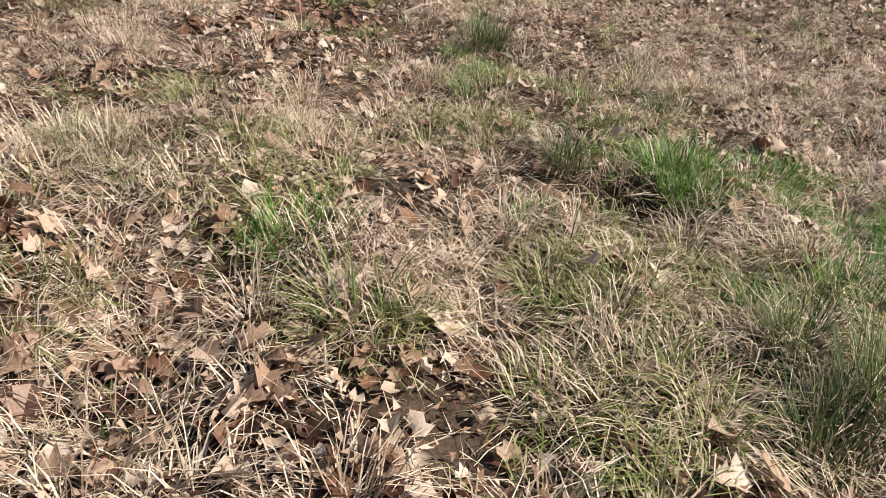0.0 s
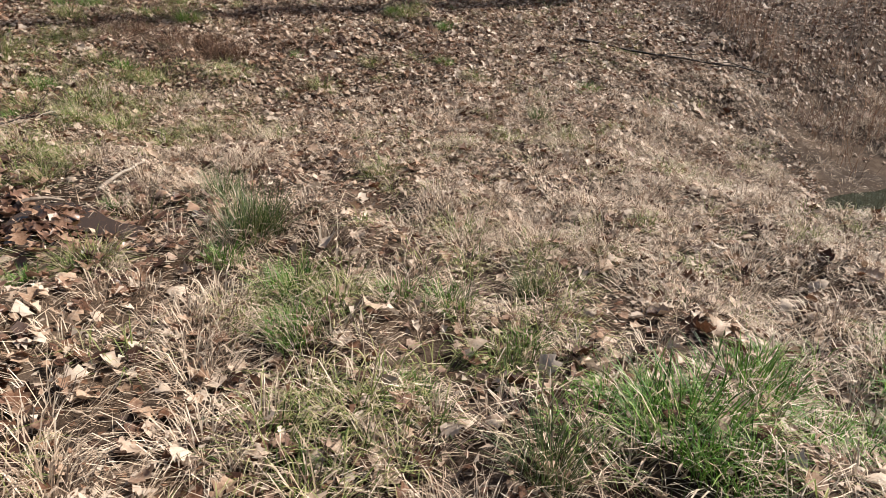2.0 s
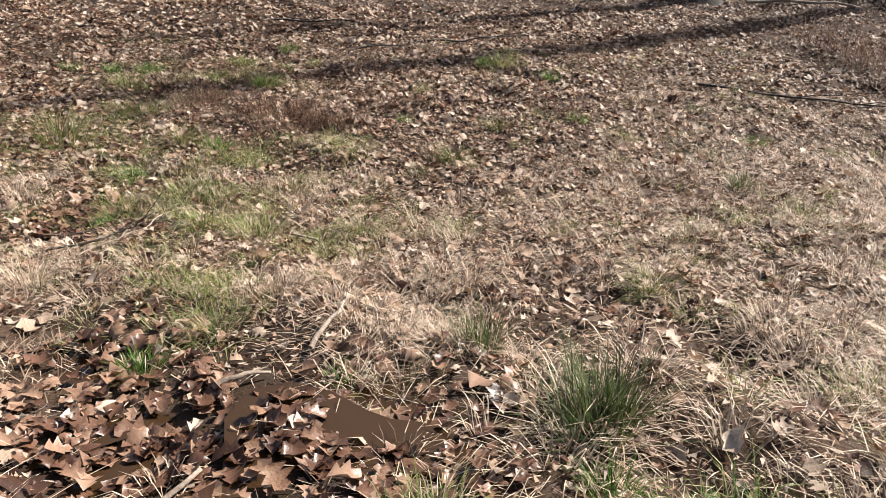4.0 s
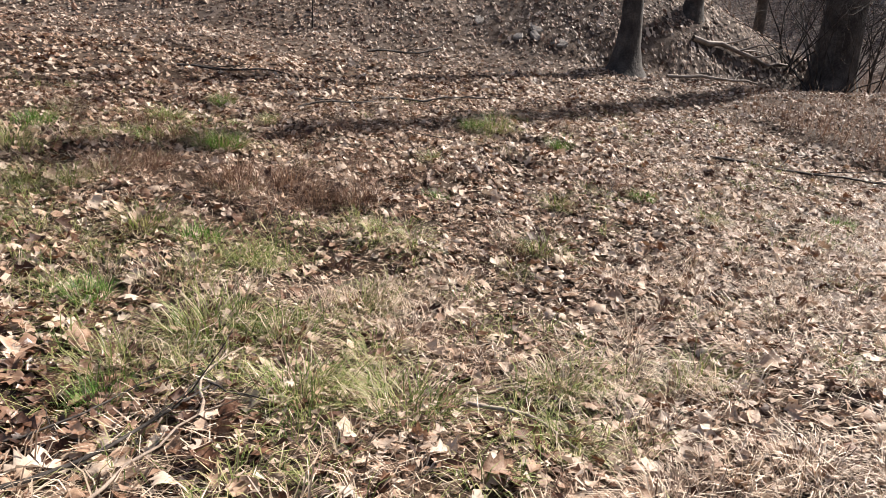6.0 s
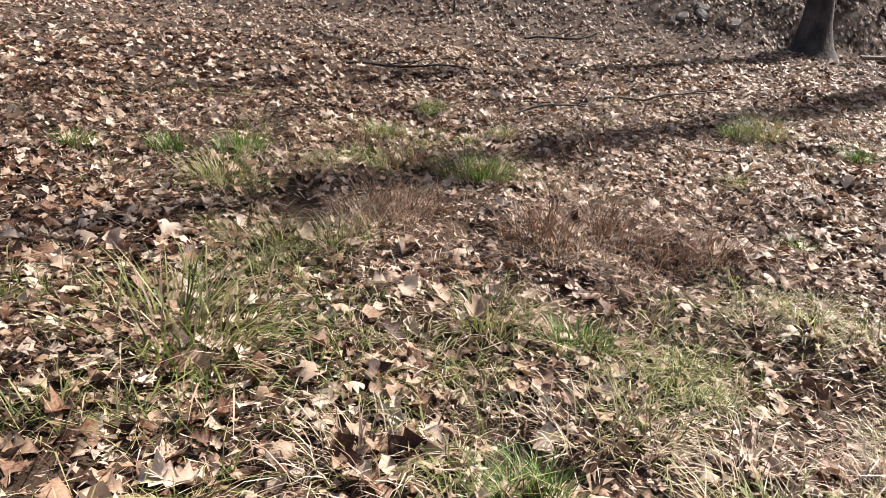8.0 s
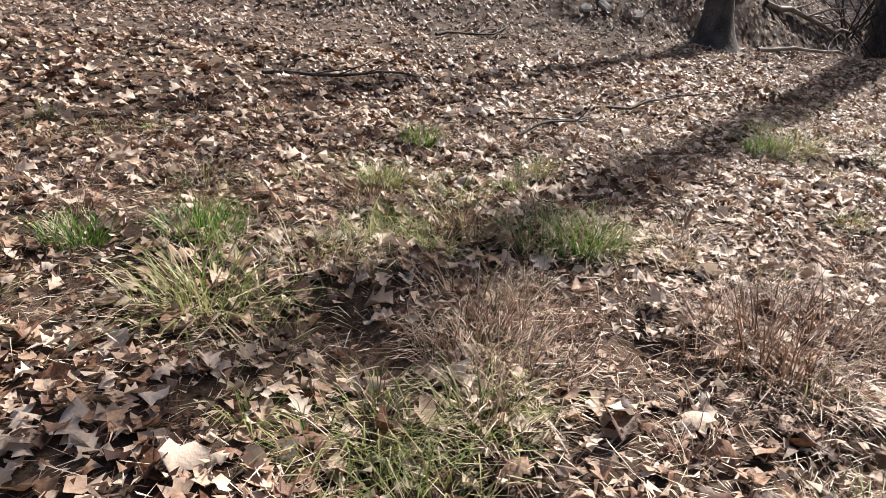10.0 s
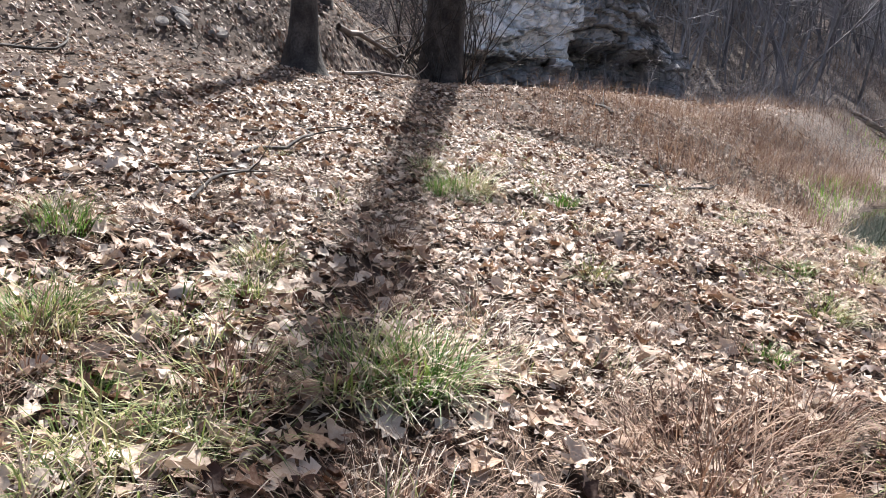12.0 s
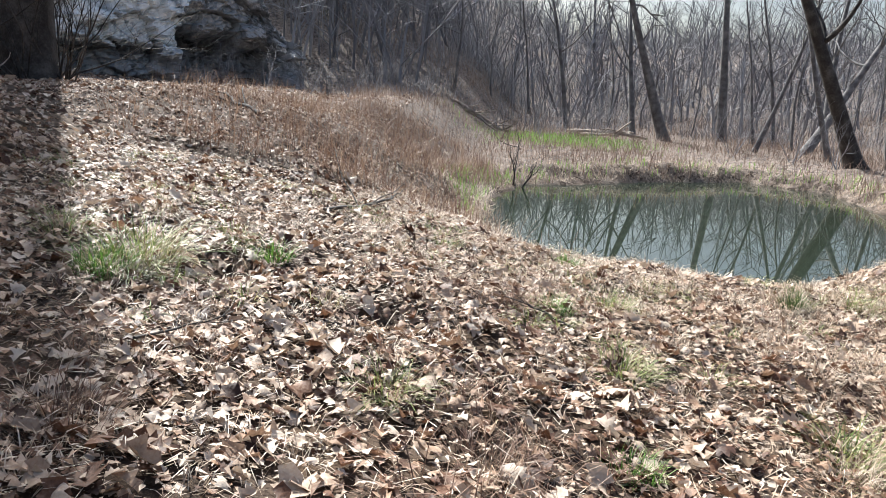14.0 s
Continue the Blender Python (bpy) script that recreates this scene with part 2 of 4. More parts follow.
def height(x, y):
    x, y = np.asarray(x, float), np.asarray(y, float)
    ys = y + 0.28 * np.maximum(x - 17, 0)
    low = -0.12 - 0.45 * step(9, 20, x) * step(18.5, 15.5, ys) - 0.07 * np.exp(-((x - 1.2) ** 2 + (y - 15) ** 2) / 4) - 0.075 * wet(x, y)
    low = low + 0.13 * step(14.5, 10.5, y)
    z = low + 0.165 * (soft(y - 15.6, 0.5) - soft(y - 20.6, 0.6)) + 0.16 * (1 - 0.35 * step(11, 14.5, x)) * (soft(y - 20.6, 0.6) - soft(y - 26, 1))
    f = y - 24.35 - 0.12 * step(11, 14, x) - 0.25 * soft(9.5 - x, 0.8)          # the hillside, ending in a spur above the old trunk
    face = 0.55 * f + 0.9 * step(6, 10.5, x) * (1 - np.exp(-np.clip(f, 0, 9) / 0.8))
    nose = 0.62 * (16.6 - x) + 0.04 * (y - 25)
    spur = -0.2 * np.logaddexp(-face / 0.2, -nose / 0.2)
    z = z + 12 * np.tanh(soft(spur, 0.12) / 12)
    z = z + 9 * np.tanh(soft(0.5 * (x - 33) + 0.87 * (y - 31.5), 1.0) * 0.5 / 9)
    z = z + 0.5 * step(15.6, 19.5, ys) * step(8, 15, x) * step(26, 20, y) + 0.75 * step(15.6, 19.5, ys) * step(19.5, 15.6, y) * step(17, 24, x) * step(60, 45, x)
    far = np.hypot(x, y - 15)
    z = z + 8 * np.tanh(soft(0.95 * (x - 39.5) + 0.3 * (y - 18), 1.0) * 0.42 / 8) * step(3, 14, y)
    z = z + 10.5 * step(42, 120, far)
    z = z - 0.09 * hollow(x, y)
    sd = pond_distance(x, y)
    bank = POND_Z - 0.02 + np.where(sd > 0, (0.26 + 0.4 * step(12.6, 10.6, y)) * sd + 0.05 * sd ** 2, 0.45 * sd)
    bank = np.maximum(bank, POND_Z - 0.9)
    k = 0.12
    mixed = -k * np.logaddexp(-np.minimum(z, 50) / k, -bank / k)
    w = step(12, 17, x)
    z = np.where(sd < 6, mixed * (1 - w) + w * (z + (mixed - z) * step(1.5, 0.6, sd)), z)
    return z + (0.038 + 0.034 * step(14, 11, y)) * ripple(x, y, 2, 9) * step(-0.3, 0.4, sd) * step(60, 20, far) + 0.05 * ripple(x, y, 0, 2)


def axis(lo, hi, stepsize, reach):
    """Evenly spaced from lo to hi, then ever wider out to reach."""
    inner = np.arange(lo, hi + stepsize / 2, stepsize)
    grow, d, outer = stepsize, 0.0, []
    while d < reach:
        grow *= 1.22
        d += grow
        outer.append(d)
    outer = np.array(outer)
    return np.concatenate([(lo - outer)[::-1], inner, hi + outer])


gx, gy = axis(-8, 22, 0.14, 900), axis(3, 30, 0.14, 900)
GX, GY = np.meshgrid(gx, gy)
GV = np.stack([GX, GY, height(GX, GY)], -1).reshape(-1, 3)
nx, ny = len(gx), len(gy)
ii = (np.arange(ny - 1)[:, None] * nx + np.arange(nx - 1)[None, :]).ravel()
GT = np.concatenate([np.stack([ii, ii + 1, ii + nx + 1], -1), np.stack([ii, ii + nx + 1, ii + nx], -1)])
ground = new("ground", mesh_np("ground", GV, GT, M_SOIL, True))
tagged(ground, "brown leafy earth sloping from hillside to pond", "ground", kind="structure")

# water
wring = np.concatenate([POND + (POND - POND.mean(0)) * 0.12, [POND.mean(0)]])
wv = np.column_stack([wring, np.full(len(wring), POND_Z)])
wt_ = [(i, (i + 1) % len(POND), len(POND)) for i in range(len(POND))]
water = new("water", mesh_np("water", wv, wt_, M_WATER))
tagged(water, "still grey-green pond water reflecting bare trees", "pond", kind="structure")


# ---- leaves ----
def leaf_template(stations, curl, bend, seed):
    r = np.random.default_rng(seed)
    u = np.linspace(0, 1, stations)
    env = np.sin(np.pi * u ** 0.75) ** 0.7 * 0.42 + 0.02
    if stations >= 5:
        env = env * np.where(np.arange(stations) % 2 == 1, 1.1, 0.56)
    v = []
    for i in range(stations):
        skew = r.uniform(-0.08, 0.08)
        for s in (-1, 0, 1):
            w = env[i] * (1 + r.uniform(-0.2, 0.2))
            fwd = 0.05 * abs(s) if i % 2 else -0.02 * abs(s)
            v.append((u[i] - 0.5 + fwd + skew * s * 0.3, s * w, curl * abs(s) * w * 1.2 + bend * (u[i] - 0.5) ** 2 * 2 + r.uniform(-0.03, 0.03) * abs(s)))
    t = []
    for i in range(stations - 1):
        for s in (0, 1):
            a = i * 3 + s
            t += [(a, a + 3, a + 1), (a + 1, a + 3, a + 4)]
    return np.array(v), np.array(t)


def turn_matrices(yaw, tilt, roll):
    cy, sy, ct, st, cr, sr = np.cos(yaw), np.sin(yaw), np.cos(tilt), np.sin(tilt), np.cos(roll), np.sin(roll)
    z, o = np.zeros_like(yaw), np.ones_like(yaw)
    rz = np.stack([cy, -sy, z, sy, cy, z, z, z, o], -1).reshape(-1, 3, 3)
    ry = np.stack([ct, z, st, z, o, z, -st, z, ct], -1).reshape(-1, 3, 3)
    rx = np.stack([o, z, z, z, cr, -sr, z, sr, cr], -1).reshape(-1, 3, 3)
    return rz @ ry @ rx


def scatter(x, y, size, templates, lift=0.015, rough=0.45):
    """Leaves of the templates laid on the ground at x, y."""
    out = []
    which = RNG.integers(0, len(templates), len(x))
    e = 0.06
    sx, sy = (height(x + e, y) - height(x - e, y)) / (2 * e), (height(x, y + e) - height(x, y - e)) / (2 * e)
    z = height(x, y)
    for k, (v, t) in enumerate(templates):
        m = which == k
        n = int(m.sum())
        if not n:
            continue
        R = turn_matrices(RNG.uniform(0, 6.283, n), RNG.normal(0, rough, n), RNG.normal(0, rough, n))
        p = np.einsum("nij,kj->nki", R, v) * size[m][:, None, None]
        p[..., 2] += p[..., 0] * sx[m][:, None] + p[..., 1] * sy[m][:, None]
        low = np.minimum(p[..., 2].min(1), 0)
        p += np.stack([x[m], y[m], z[m] - low * 0.6 + RNG.uniform(0, lift, n)], -1)[:, None, :]
        out.append((p.reshape(-1, 3), (t[None] + (np.arange(n) * len(v))[:, None, None]).reshape(-1, 3)))
    return join(out)


def spread(n, x0, x1, y0, y1, chance):
    """Random places in a rectangle, kept by chance(x, y) and out of the water."""
    x, y = RNG.uniform(x0, x1, n), RNG.uniform(y0, y1, n)
    keep = (RNG.uniform(0, 1, n) < chance(x, y) * (1 - 0.92 * hollow(x, y)) * (1 - 0.85 * wet(x, y))) & (pond_distance(x, y) > 0.05)
    return x[keep], y[keep]


FINE = [leaf_template(7 if s_ % 2 == 0 else 5, c, b, s_) for s_, (c, b) in enumerate([(0.35, 0.2), (-0.3, 0.3), (0.6, -0.2), (0.15, 0.45), (-0.5, -0.3), (0.8, 0.3)])]
PLAIN = [leaf_template(3, c, b, 20 + s_) for s_, (c, b) in enumerate([(0.4, 0.3), (-0.4, 0.4), (0.6, -0.4), (0.1, 0.5)])]


def leafiness(x, y):
    """How thick the leaves lie: thin in the meadow and on the grassy shore, thick below the hill."""
    f = 0.36 + 0.64 * step(10.5, 14.0, y + 0.25 * x - 0.5 + 0.8 * ripple(x, y, 0, 2))
    f = f * (0.45 + 0.55 * step(0.6, -0.3, ripple(x, y, 1.2, 4, 1.0)))
    return f * (1 - 0.6 * step(4.6, 1.2, pond_distance(x, y)))


LUSH = [(-0.9, 16.7, 0.6), (0.3, 15.4, 0.5), (-0.2, 17.1, 0.45), (1.3, 15.9, 0.45), (3.3, 10.1, 0.6), (3.9, 10.2, 0.5), (2.6, 9.9, 0.5), (4.2, 6.95, 0.5), (3.5, 7.5, 0.5), (5.0, 7.6, 0.5), (2.8, 7.1, 0.35), (-1.3, 16.2, 0.9), (-0.2, 14.5, 0.8), (0.8, 13.9, 0.7), (-0.6, 18.3, 0.6), (3.2, 9.4, 0.8), (2.6, 10.2, 0.6), (0.5, 12.6, 0.5), (1.6, 7.8, 0.7), (-0.9, 17.3, 0.5), (0.2, 16.1, 0.6), (4.4, 7.6, 0.7), (-0.3, 18.9, 0.5)]


def lush(x, y):
    """Where living grass stands thick."""
    f = 0.0
    for a, b, r in LUSH:
        f = f + np.exp(-((x - a) ** 2 + (y - b) ** 2) / (r * r))
    return np.clip(f * (0.6 + 0.4 * ripple(x, y, 1.5, 5, 8.0)), 0, 1)


lx, ly = spread(94000, -5, 8.5, 5, 23.5, lambda x, y: leafiness(x, y) * (1 - 0.6 * lush(x, y)))
lv, lt = scatter(lx, ly, (RNG.lognormal(math.log(0.057), 0.38, len(lx)) * (1 + 0.3 * step(13, 9, ly))).clip(0.024, 0.125), FINE, 0.03, 0.27)
leaf_litter = new("leaf_litter", mesh_np("leaf_litter", lv, lt, M_LEAF, True))
tagged(leaf_litter, "curled tan and brown oak leaves strewn over the ground", "leaf litter", kind="stuff")
outer = lambda x, y: np.where((x < 8.5) & (x > -5) & (y < 23.5), 0, 1)
lx, ly = spread(66000, -8, 21, 15.5, 31, lambda x, y: outer(x, y) * np.minimum(1, leafiness(x, y) + 0.25 * step(22, 24, y)))
fx, fy = spread(16000, -14, 44, 15, 46, lambda x, y: np.where((x < 21) & (x > -8) & (y < 31), 0, 1))
px2, py2 = spread(9000, 8.5, 21, 16.5, 24, leafiness)
lx, ly = np.concatenate([lx, px2, fx]), np.concatenate([ly, py2, fy])
lv, lt = scatter(lx, ly, (RNG.lognormal(math.log(0.066), 0.35, len(lx)) * np.where(np.arange(len(lx)) < len(lx) - len(fx), 1, 2.0)).clip(0.03, 0.25), PLAIN, 0.025, 0.22)
far_litter = new("leaf_litter", mesh_np("hill_litter", lv, lt, M_FARLEAF))
tagged(far_litter, "brown dead leaves covering the foot of the hillside", "leaf litter", kind="stuff")
# large brown leaves in the meadow
bx_, by_ = RNG.normal(2.75, 0.45, 70), RNG.normal(6.35, 0.35, 70)
lv, lt = scatter(bx_, by_, RNG.uniform(0.07, 0.14, 70), FINE[::2], 0.05, 0.3)
tagged(new("fallen_leaves", mesh_np("fallen_leaves", lv, lt, material("brown oak leaf", [(0.17, 0.09, 0.06), (0.35, 0.23, 0.16), (0.48, 0.36, 0.27)], 3.0, 0.5, 0.2, 0.9, 0.2, 90, 0.4, 1.0))), "large brown oak leaves lying in dead grass", "leaf litter", kind="stuff")
# shallow water in the low places, and the wet leaves in it
POOLS = [(0.14, 11.62, 0.55), (1.5, 11.1, 0.6), (1.2, 10.55, 0.65), (0.45, 10.95, 0.5), (-0.75, 14.2, 0.4)]
th = np.arange(28) * math.pi / 14
levels = []
for px_, py_, pr in POOLS:
    rr = pr * (1 + 0.22 * np.sin(3 * th + 2 * px_) + 0.14 * np.sin(5 * th + py_))
    level = float(np.percentile(height(px_ + np.outer((0.2, 0.5, 0.8), rr * np.cos(th)), py_ + np.outer((0.2, 0.5, 0.8), rr * np.sin(th))), 40))
    levels.append(level)
    pv = np.concatenate([np.column_stack([px_ + rr * np.cos(th), py_ + rr * np.sin(th), np.full(28, level)]), [[px_, py_, level]]])
    tagged(new("puddle", mesh_np("puddle", pv, [(k, (k + 1) % 28, 28) for k in range(28)], M_PUDDLE)), "shallow dark puddle in the wet leafy meadow", "puddle", kind="structure")
ang, rad_ = RNG.uniform(0, 6.283, 800), np.sqrt(RNG.uniform(0, 1, 800))
pk = RNG.integers(0, len(POOLS), 800)
pool = np.array(POOLS)[pk]
lv, lt = scatter(pool[:, 0] + rad_ * pool[:, 2] * 1.15 * np.cos(ang), pool[:, 1] + rad_ * pool[:, 2] * 1.15 * np.sin(ang), RNG.lognormal(math.log(0.078), 0.3, 800), FINE, 0.012, 0.14)
nearest = np.argmin(np.stack([np.hypot(lv[:, 0] - a, lv[:, 1] - b) / c for a, b, c in POOLS]), 0)
lv[:, 2] = np.maximum(lv[:, 2] + 0.018, np.array(levels)[nearest] + 0.010 + 0.007 * np.sin(45 * lv[:, 0]) * np.sin(41 * lv[:, 1]))          # afloat on the water
tagged(new("wet_leaves", mesh_np("wet_leaves", lv, lt, M_WETLEAF, True)), "dark reddish wet leaves lying in shallow puddles", "leaf litter", kind="stuff")


# crumbs of leaf and straw between the whole leaves
def crumbs(n, box, chance, length, width):
    x, y = spread(n, *box, chance)
    n = len(x)
    a, l, w = RNG.uniform(0, 6.283, n), RNG.uniform(*length, n), RNG.uniform(*width, n)
    d, e = np.stack([np.cos(a), np.sin(a)], -1), np.stack([-np.sin(a), np.cos(a)], -1)
    z = height(x, y) + RNG.uniform(0.006, 0.04, n)
    up = RNG.normal(0, 0.3, n)
    p0 = np.column_stack([x, y, z])
    p1 = p0 + np.column_stack([d * l[:, None] - e * (w / 2)[:, None], up * l])
    p2 = p0 + np.column_stack([d * (l * 0.8)[:, None] + e * (w / 2)[:, None], up * l * 0.8 + RNG.normal(0, 0.3, n) * w])
    return np.stack([p0, p1, p2], 1).reshape(-1, 3), np.arange(3 * n).reshape(-1, 3)


v, t = crumbs(130000, (-4, 8.5, 5, 21), lambda x, y: 0.8 + 0.2 * step(11.5, 14, y), (0.02, 0.06), (0.008, 0.03))
tagged(new("leaf_crumbs", mesh_np("leaf_crumbs", v, t, M_LEAF)), "crumbled bits of brown leaf over the soil", "leaf litter", kind="stuff")
v, t = crumbs(100000, (-4, 9.5, 5, 21), lambda x, y: 0.6 + 0.25 * step(11.5, 14, y), (0.04, 0.14), (0.002, 0.006))
tagged(new("straw_crumbs", mesh_np("straw_crumbs", v, t, M_STRAW)), "broken bits of pale straw over the soil", "grass", kind="stuff")


# ---- grass ----
def blades(x, y, length, lean, width, heading, z=None, curve=0.5):
    """Bent, tapering grass blades, three triangles each."""
    n = len(x)
    z = height(x, y) - 0.01 if z is None else z
    d = np.stack([np.cos(heading), np.sin(heading)], -1)
    s = np.stack([-d[:, 1], d[:, 0]], -1) * (width / 2)[:, None]
    l2 = np.minimum(lean + curve, 2.2)
    base = np.stack([x, y, z], -1)
    h1 = length * 0.5
    mid = base + np.concatenate([d * (np.sin(lean) * h1)[:, None], (np.cos(lean) * h1)[:, None]], 1)
    tip = mid + np.concatenate([d * (np.sin(l2) * h1)[:, None], (np.cos(l2) * h1)[:, None]], 1)
    g = height(tip[:, 0], tip[:, 1])
    tip[:, 2] = np.maximum(tip[:, 2], g + 0.008)
    s3 = np.concatenate([s, np.zeros((n, 1))], 1)
    v = np.stack([base - s3, base + s3, mid - s3 * 0.8, mid + s3 * 0.8, tip], 1).reshape(-1, 3)
    t = np.array([(0, 1, 2), (1, 3, 2), (2, 3, 4)])
    return v, (t[None] + (np.arange(n) * 5)[:, None, None]).reshape(-1, 3)


def sward(n, box, chance, length, lean, width, curve=0.5, drift=None):
    x, y = spread(n, *box, chance)
    n = len(x)
    head = RNG.uniform(0, 6.283, n) if drift is None else drift + 1.4 * ripple(x, y, 0.5, 3) + RNG.normal(0, 0.7, n)
    return blades(x, y, RNG.uniform(*length, n), RNG.uniform(*lean, n), RNG.uniform(*width, n), head, curve=curve)


def meadow(x, y):
    return (1 - 0.5 * step(10.5, 14.5, y + 0.25 * x - 0.5 + 0.8 * ripple(x, y, 0, 2))) * (0.35 + 0.65 * step(-0.5, 0.4, ripple(x, y, 1.2, 5, 3.0)))


def tussocks(n, box, chance, per, length, width, reach=0.07, flat=1.15):
    """Clumps of blades that rise in the middle and droop outwards, all in one mesh."""
    cx, cy = spread(n, *box, chance)
    k = RNG.integers(per[0], per[1], len(cx))
    size = np.repeat(RNG.uniform(0.7, 1.3, len(cx)), k)
    cx, cy = np.repeat(cx, k), np.repeat(cy, k)
    n = len(cx)
    a, r = RNG.uniform(0, 6.283, n), np.sqrt(RNG.uniform(0, 1, n))
    head = a + RNG.normal(0, 0.5, n)
    return blades(cx + r * reach * size * np.cos(a), cy + r * reach * size * np.sin(a), RNG.uniform(*length, n) * size,
                  0.25 + r * flat * RNG.uniform(0.5, 1.1, n), RNG.uniform(*width, n), head, curve=0.95)


v, t = join([sward(32000, (-3, 9, 4.5, 16), meadow, (0.08, 0.26), (1.15, 1.55), (0.0035, 0.007), 0.25, 2.6),
             sward(15000, (-2, 8, 4.5, 14), meadow, (0.20, 0.40), (1.35, 1.6), (0.003, 0.006), 0.12, 2.6),
             tussocks(2300, (-3, 8, 4.5, 15.5), lambda x, y: meadow(x, y) * (1 - 0.8 * wet(x, y)), (45, 85), (0.12, 0.30), (0.0035, 0.0065), 0.13, 1.25),
             tussocks(1500, (-3, 8, 14.8, 20.5), meadow, (25, 50), (0.07, 0.19), (0.0025, 0.005), 0.11, 1.4)])
tagged(new("dry_grass", mesh_np("dry_grass", v, t, M_STRAW)), "matted straw-coloured dead grass over the meadow", "grass", kind="stuff")
v, t = join([tussocks(1700, (-3, 8, 4.5, 21), lambda x, y: step(-0.2, 0.8, ripple(x, y, 0.8, 3, 5.0)) * (0.35 + 0.65 * meadow(x, y)), (20, 50), (0.08, 0.22), (0.003, 0.006), 0.06, 1.0),
             tussocks(20000, (-4, 8, 4.5, 21), lambda x, y: 0.75 * lush(x, y) * step(-0.35, 0.35, ripple(x, y, 2.5, 7, 2.5)), (20, 45), (0.10, 0.30), (0.003, 0.0065), 0.09, 1.2)])
tagged(new("olive_grass", mesh_np("olive_grass", v, t, M_OLIVE)), "thin olive-green grass growing among dead leaves", "grass", kind="stuff")
v, t = tussocks(1500, (-3, 8, 12, 22), lambda x, y: step(-0.4, 0.6, ripple(x, y, 0.8, 3, 7.0)), (25, 60), (0.08, 0.22), (0.002, 0.0045), 0.08, 1.4)
tagged(new("brown_grass", mesh_np("brown_grass", v, t, M_RUST)), "withered reddish-brown grass among fallen leaves", "grass", kind="stuff")
def rusty_spots(x, y):
    f = 0.0
    for a, b, r in ((0.4, 17.2, 0.5), (1.1, 17.0, 0.5), (0.0, 18.6, 0.45), (1.8, 17.6, 0.35), (-0.3, 17.8, 0.35), (0.9, 16.9, 0.4), (-0.6, 17.7, 0.4), (2.1, 17.4, 0.3)):
        f = f + np.exp(-((x - a) ** 2 + (y - b) ** 2) / (r * r))
    return np.clip(f * (0.6 + 0.4 * ripple(x, y, 1.5, 5, 9.0)), 0, 1)


v, t = tussocks(2500, (-2, 4, 15.5, 20), lambda x, y: 0.28 * rusty_spots(x, y), (20, 45), (0.12, 0.30), (0.0025, 0.005), 0.10, 1.45)
tagged(new("brown_grass", mesh_np("rusty_grass", v, t, M_RUST)), "thick reddish-brown dead grass in the leaves", "grass", kind="stuff")
v, t = tussocks(4200, (2.5, 14, 7, 18), lambda x, y: step(5.8, 2.2, pond_distance(x, y)) * (0.12 + 0.88 * step(0.3, 1.6, pond_distance(x, y))) * (0.3 + 0.7 * step(-0.4, 0.5, ripple(x, y, 1, 4, 4.0))), (25, 50), (0.08, 0.22), (0.003, 0.006), 0.09, 1.2)
v2, t2 = tussocks(420, (2.2, 8, 12.5, 18), lambda x, y: step(6, 3, pond_distance(x, y)) * step(0.0, 0.7, ripple(x, y, 1, 4, 11.0)), (20, 45), (0.10, 0.24), (0.003, 0.006), 0.09, 1.2)
tagged(new("olive_grass", mesh_np("shore_olive_grass", v2, t2, M_OLIVE)), "thin yellowish-green grass on the slope above the pond", "grass", kind="stuff")
tagged(new("shore_grass", mesh_np("shore_grass", v, t, M_STRAW)), "pale dry grass along the pond shore", "grass", kind="stuff")
v, t = sward(34000, (9, 30, 14, 21.5), lambda x, y: step(0.2, 0.8, pond_distance(x, y)) * step(7.2, 4.5, pond_distance(x, y)) * (0.3 + 0.7 * step(-0.4, 0.5, ripple(x, y, 0.5, 3, 4.0))), (0.2, 0.75), (0.05, 1.0), (0.004, 0.010), 0.3)
tagged(new("dead_weeds", mesh_np("dead_weeds", v, t, M_RUST)), "reddish-brown dead weed stems on the bank", "weeds", kind="stuff")
v, t = sward(60000, (17, 52, -26, 18), lambda x, y: step(-0.05, 0.15, pond_distance(x, y)) * (0.35 + 0.65 * step(-0.5, 0.5, ripple(x, y, 0, 1.5, 4.0))), (0.25, 0.8), (0.1, 1.2), (0.010, 0.022), 0.4)
tagged(new("dead_weeds", mesh_np("marsh_weeds", v, t, M_WEED)), "brown dead weeds covering the far bank", "weeds", kind="stuff")
v, t = sward(90000, (11, 26, 0, 18), lambda x, y: np.exp(-(pond_distance(x, y) / 1.3) ** 2), (0.10, 0.35), (0.3, 1.4), (0.005, 0.012), 0.5)
tagged(new("shore_grass", mesh_np("far_shore_grass", v, t, M_STRAW)), "dry grass fringing the far pond bank", "grass", kind="stuff")
v, t = sward(75000, (13, 44, -1, 16), lambda x, y: step(0.0, 0.5, pond_distance(x, y)) * np.maximum(np.exp(-((np.degrees(np.arctan2(y - EYE_Y, x - EYE_X)) + 16.5) / 4.2) ** 2 - ((np.hypot(x - EYE_X, y - EYE_Y) - 34.5) / 3.0) ** 2), np.exp(-((pond_distance(x, y) - 0.5) / 0.7) ** 2) * (0.15 + 0.12 * step(12, 14, y) * step(22, 19, x))), (0.15, 0.4), (0.0, 0.5), (0.014, 0.026), 0.4)
tagged(new("marsh_grass", mesh_np("marsh_grass", v, t, M_MARSH)), "bright green new grass on the marshy far bank", "grass", kind="stuff")
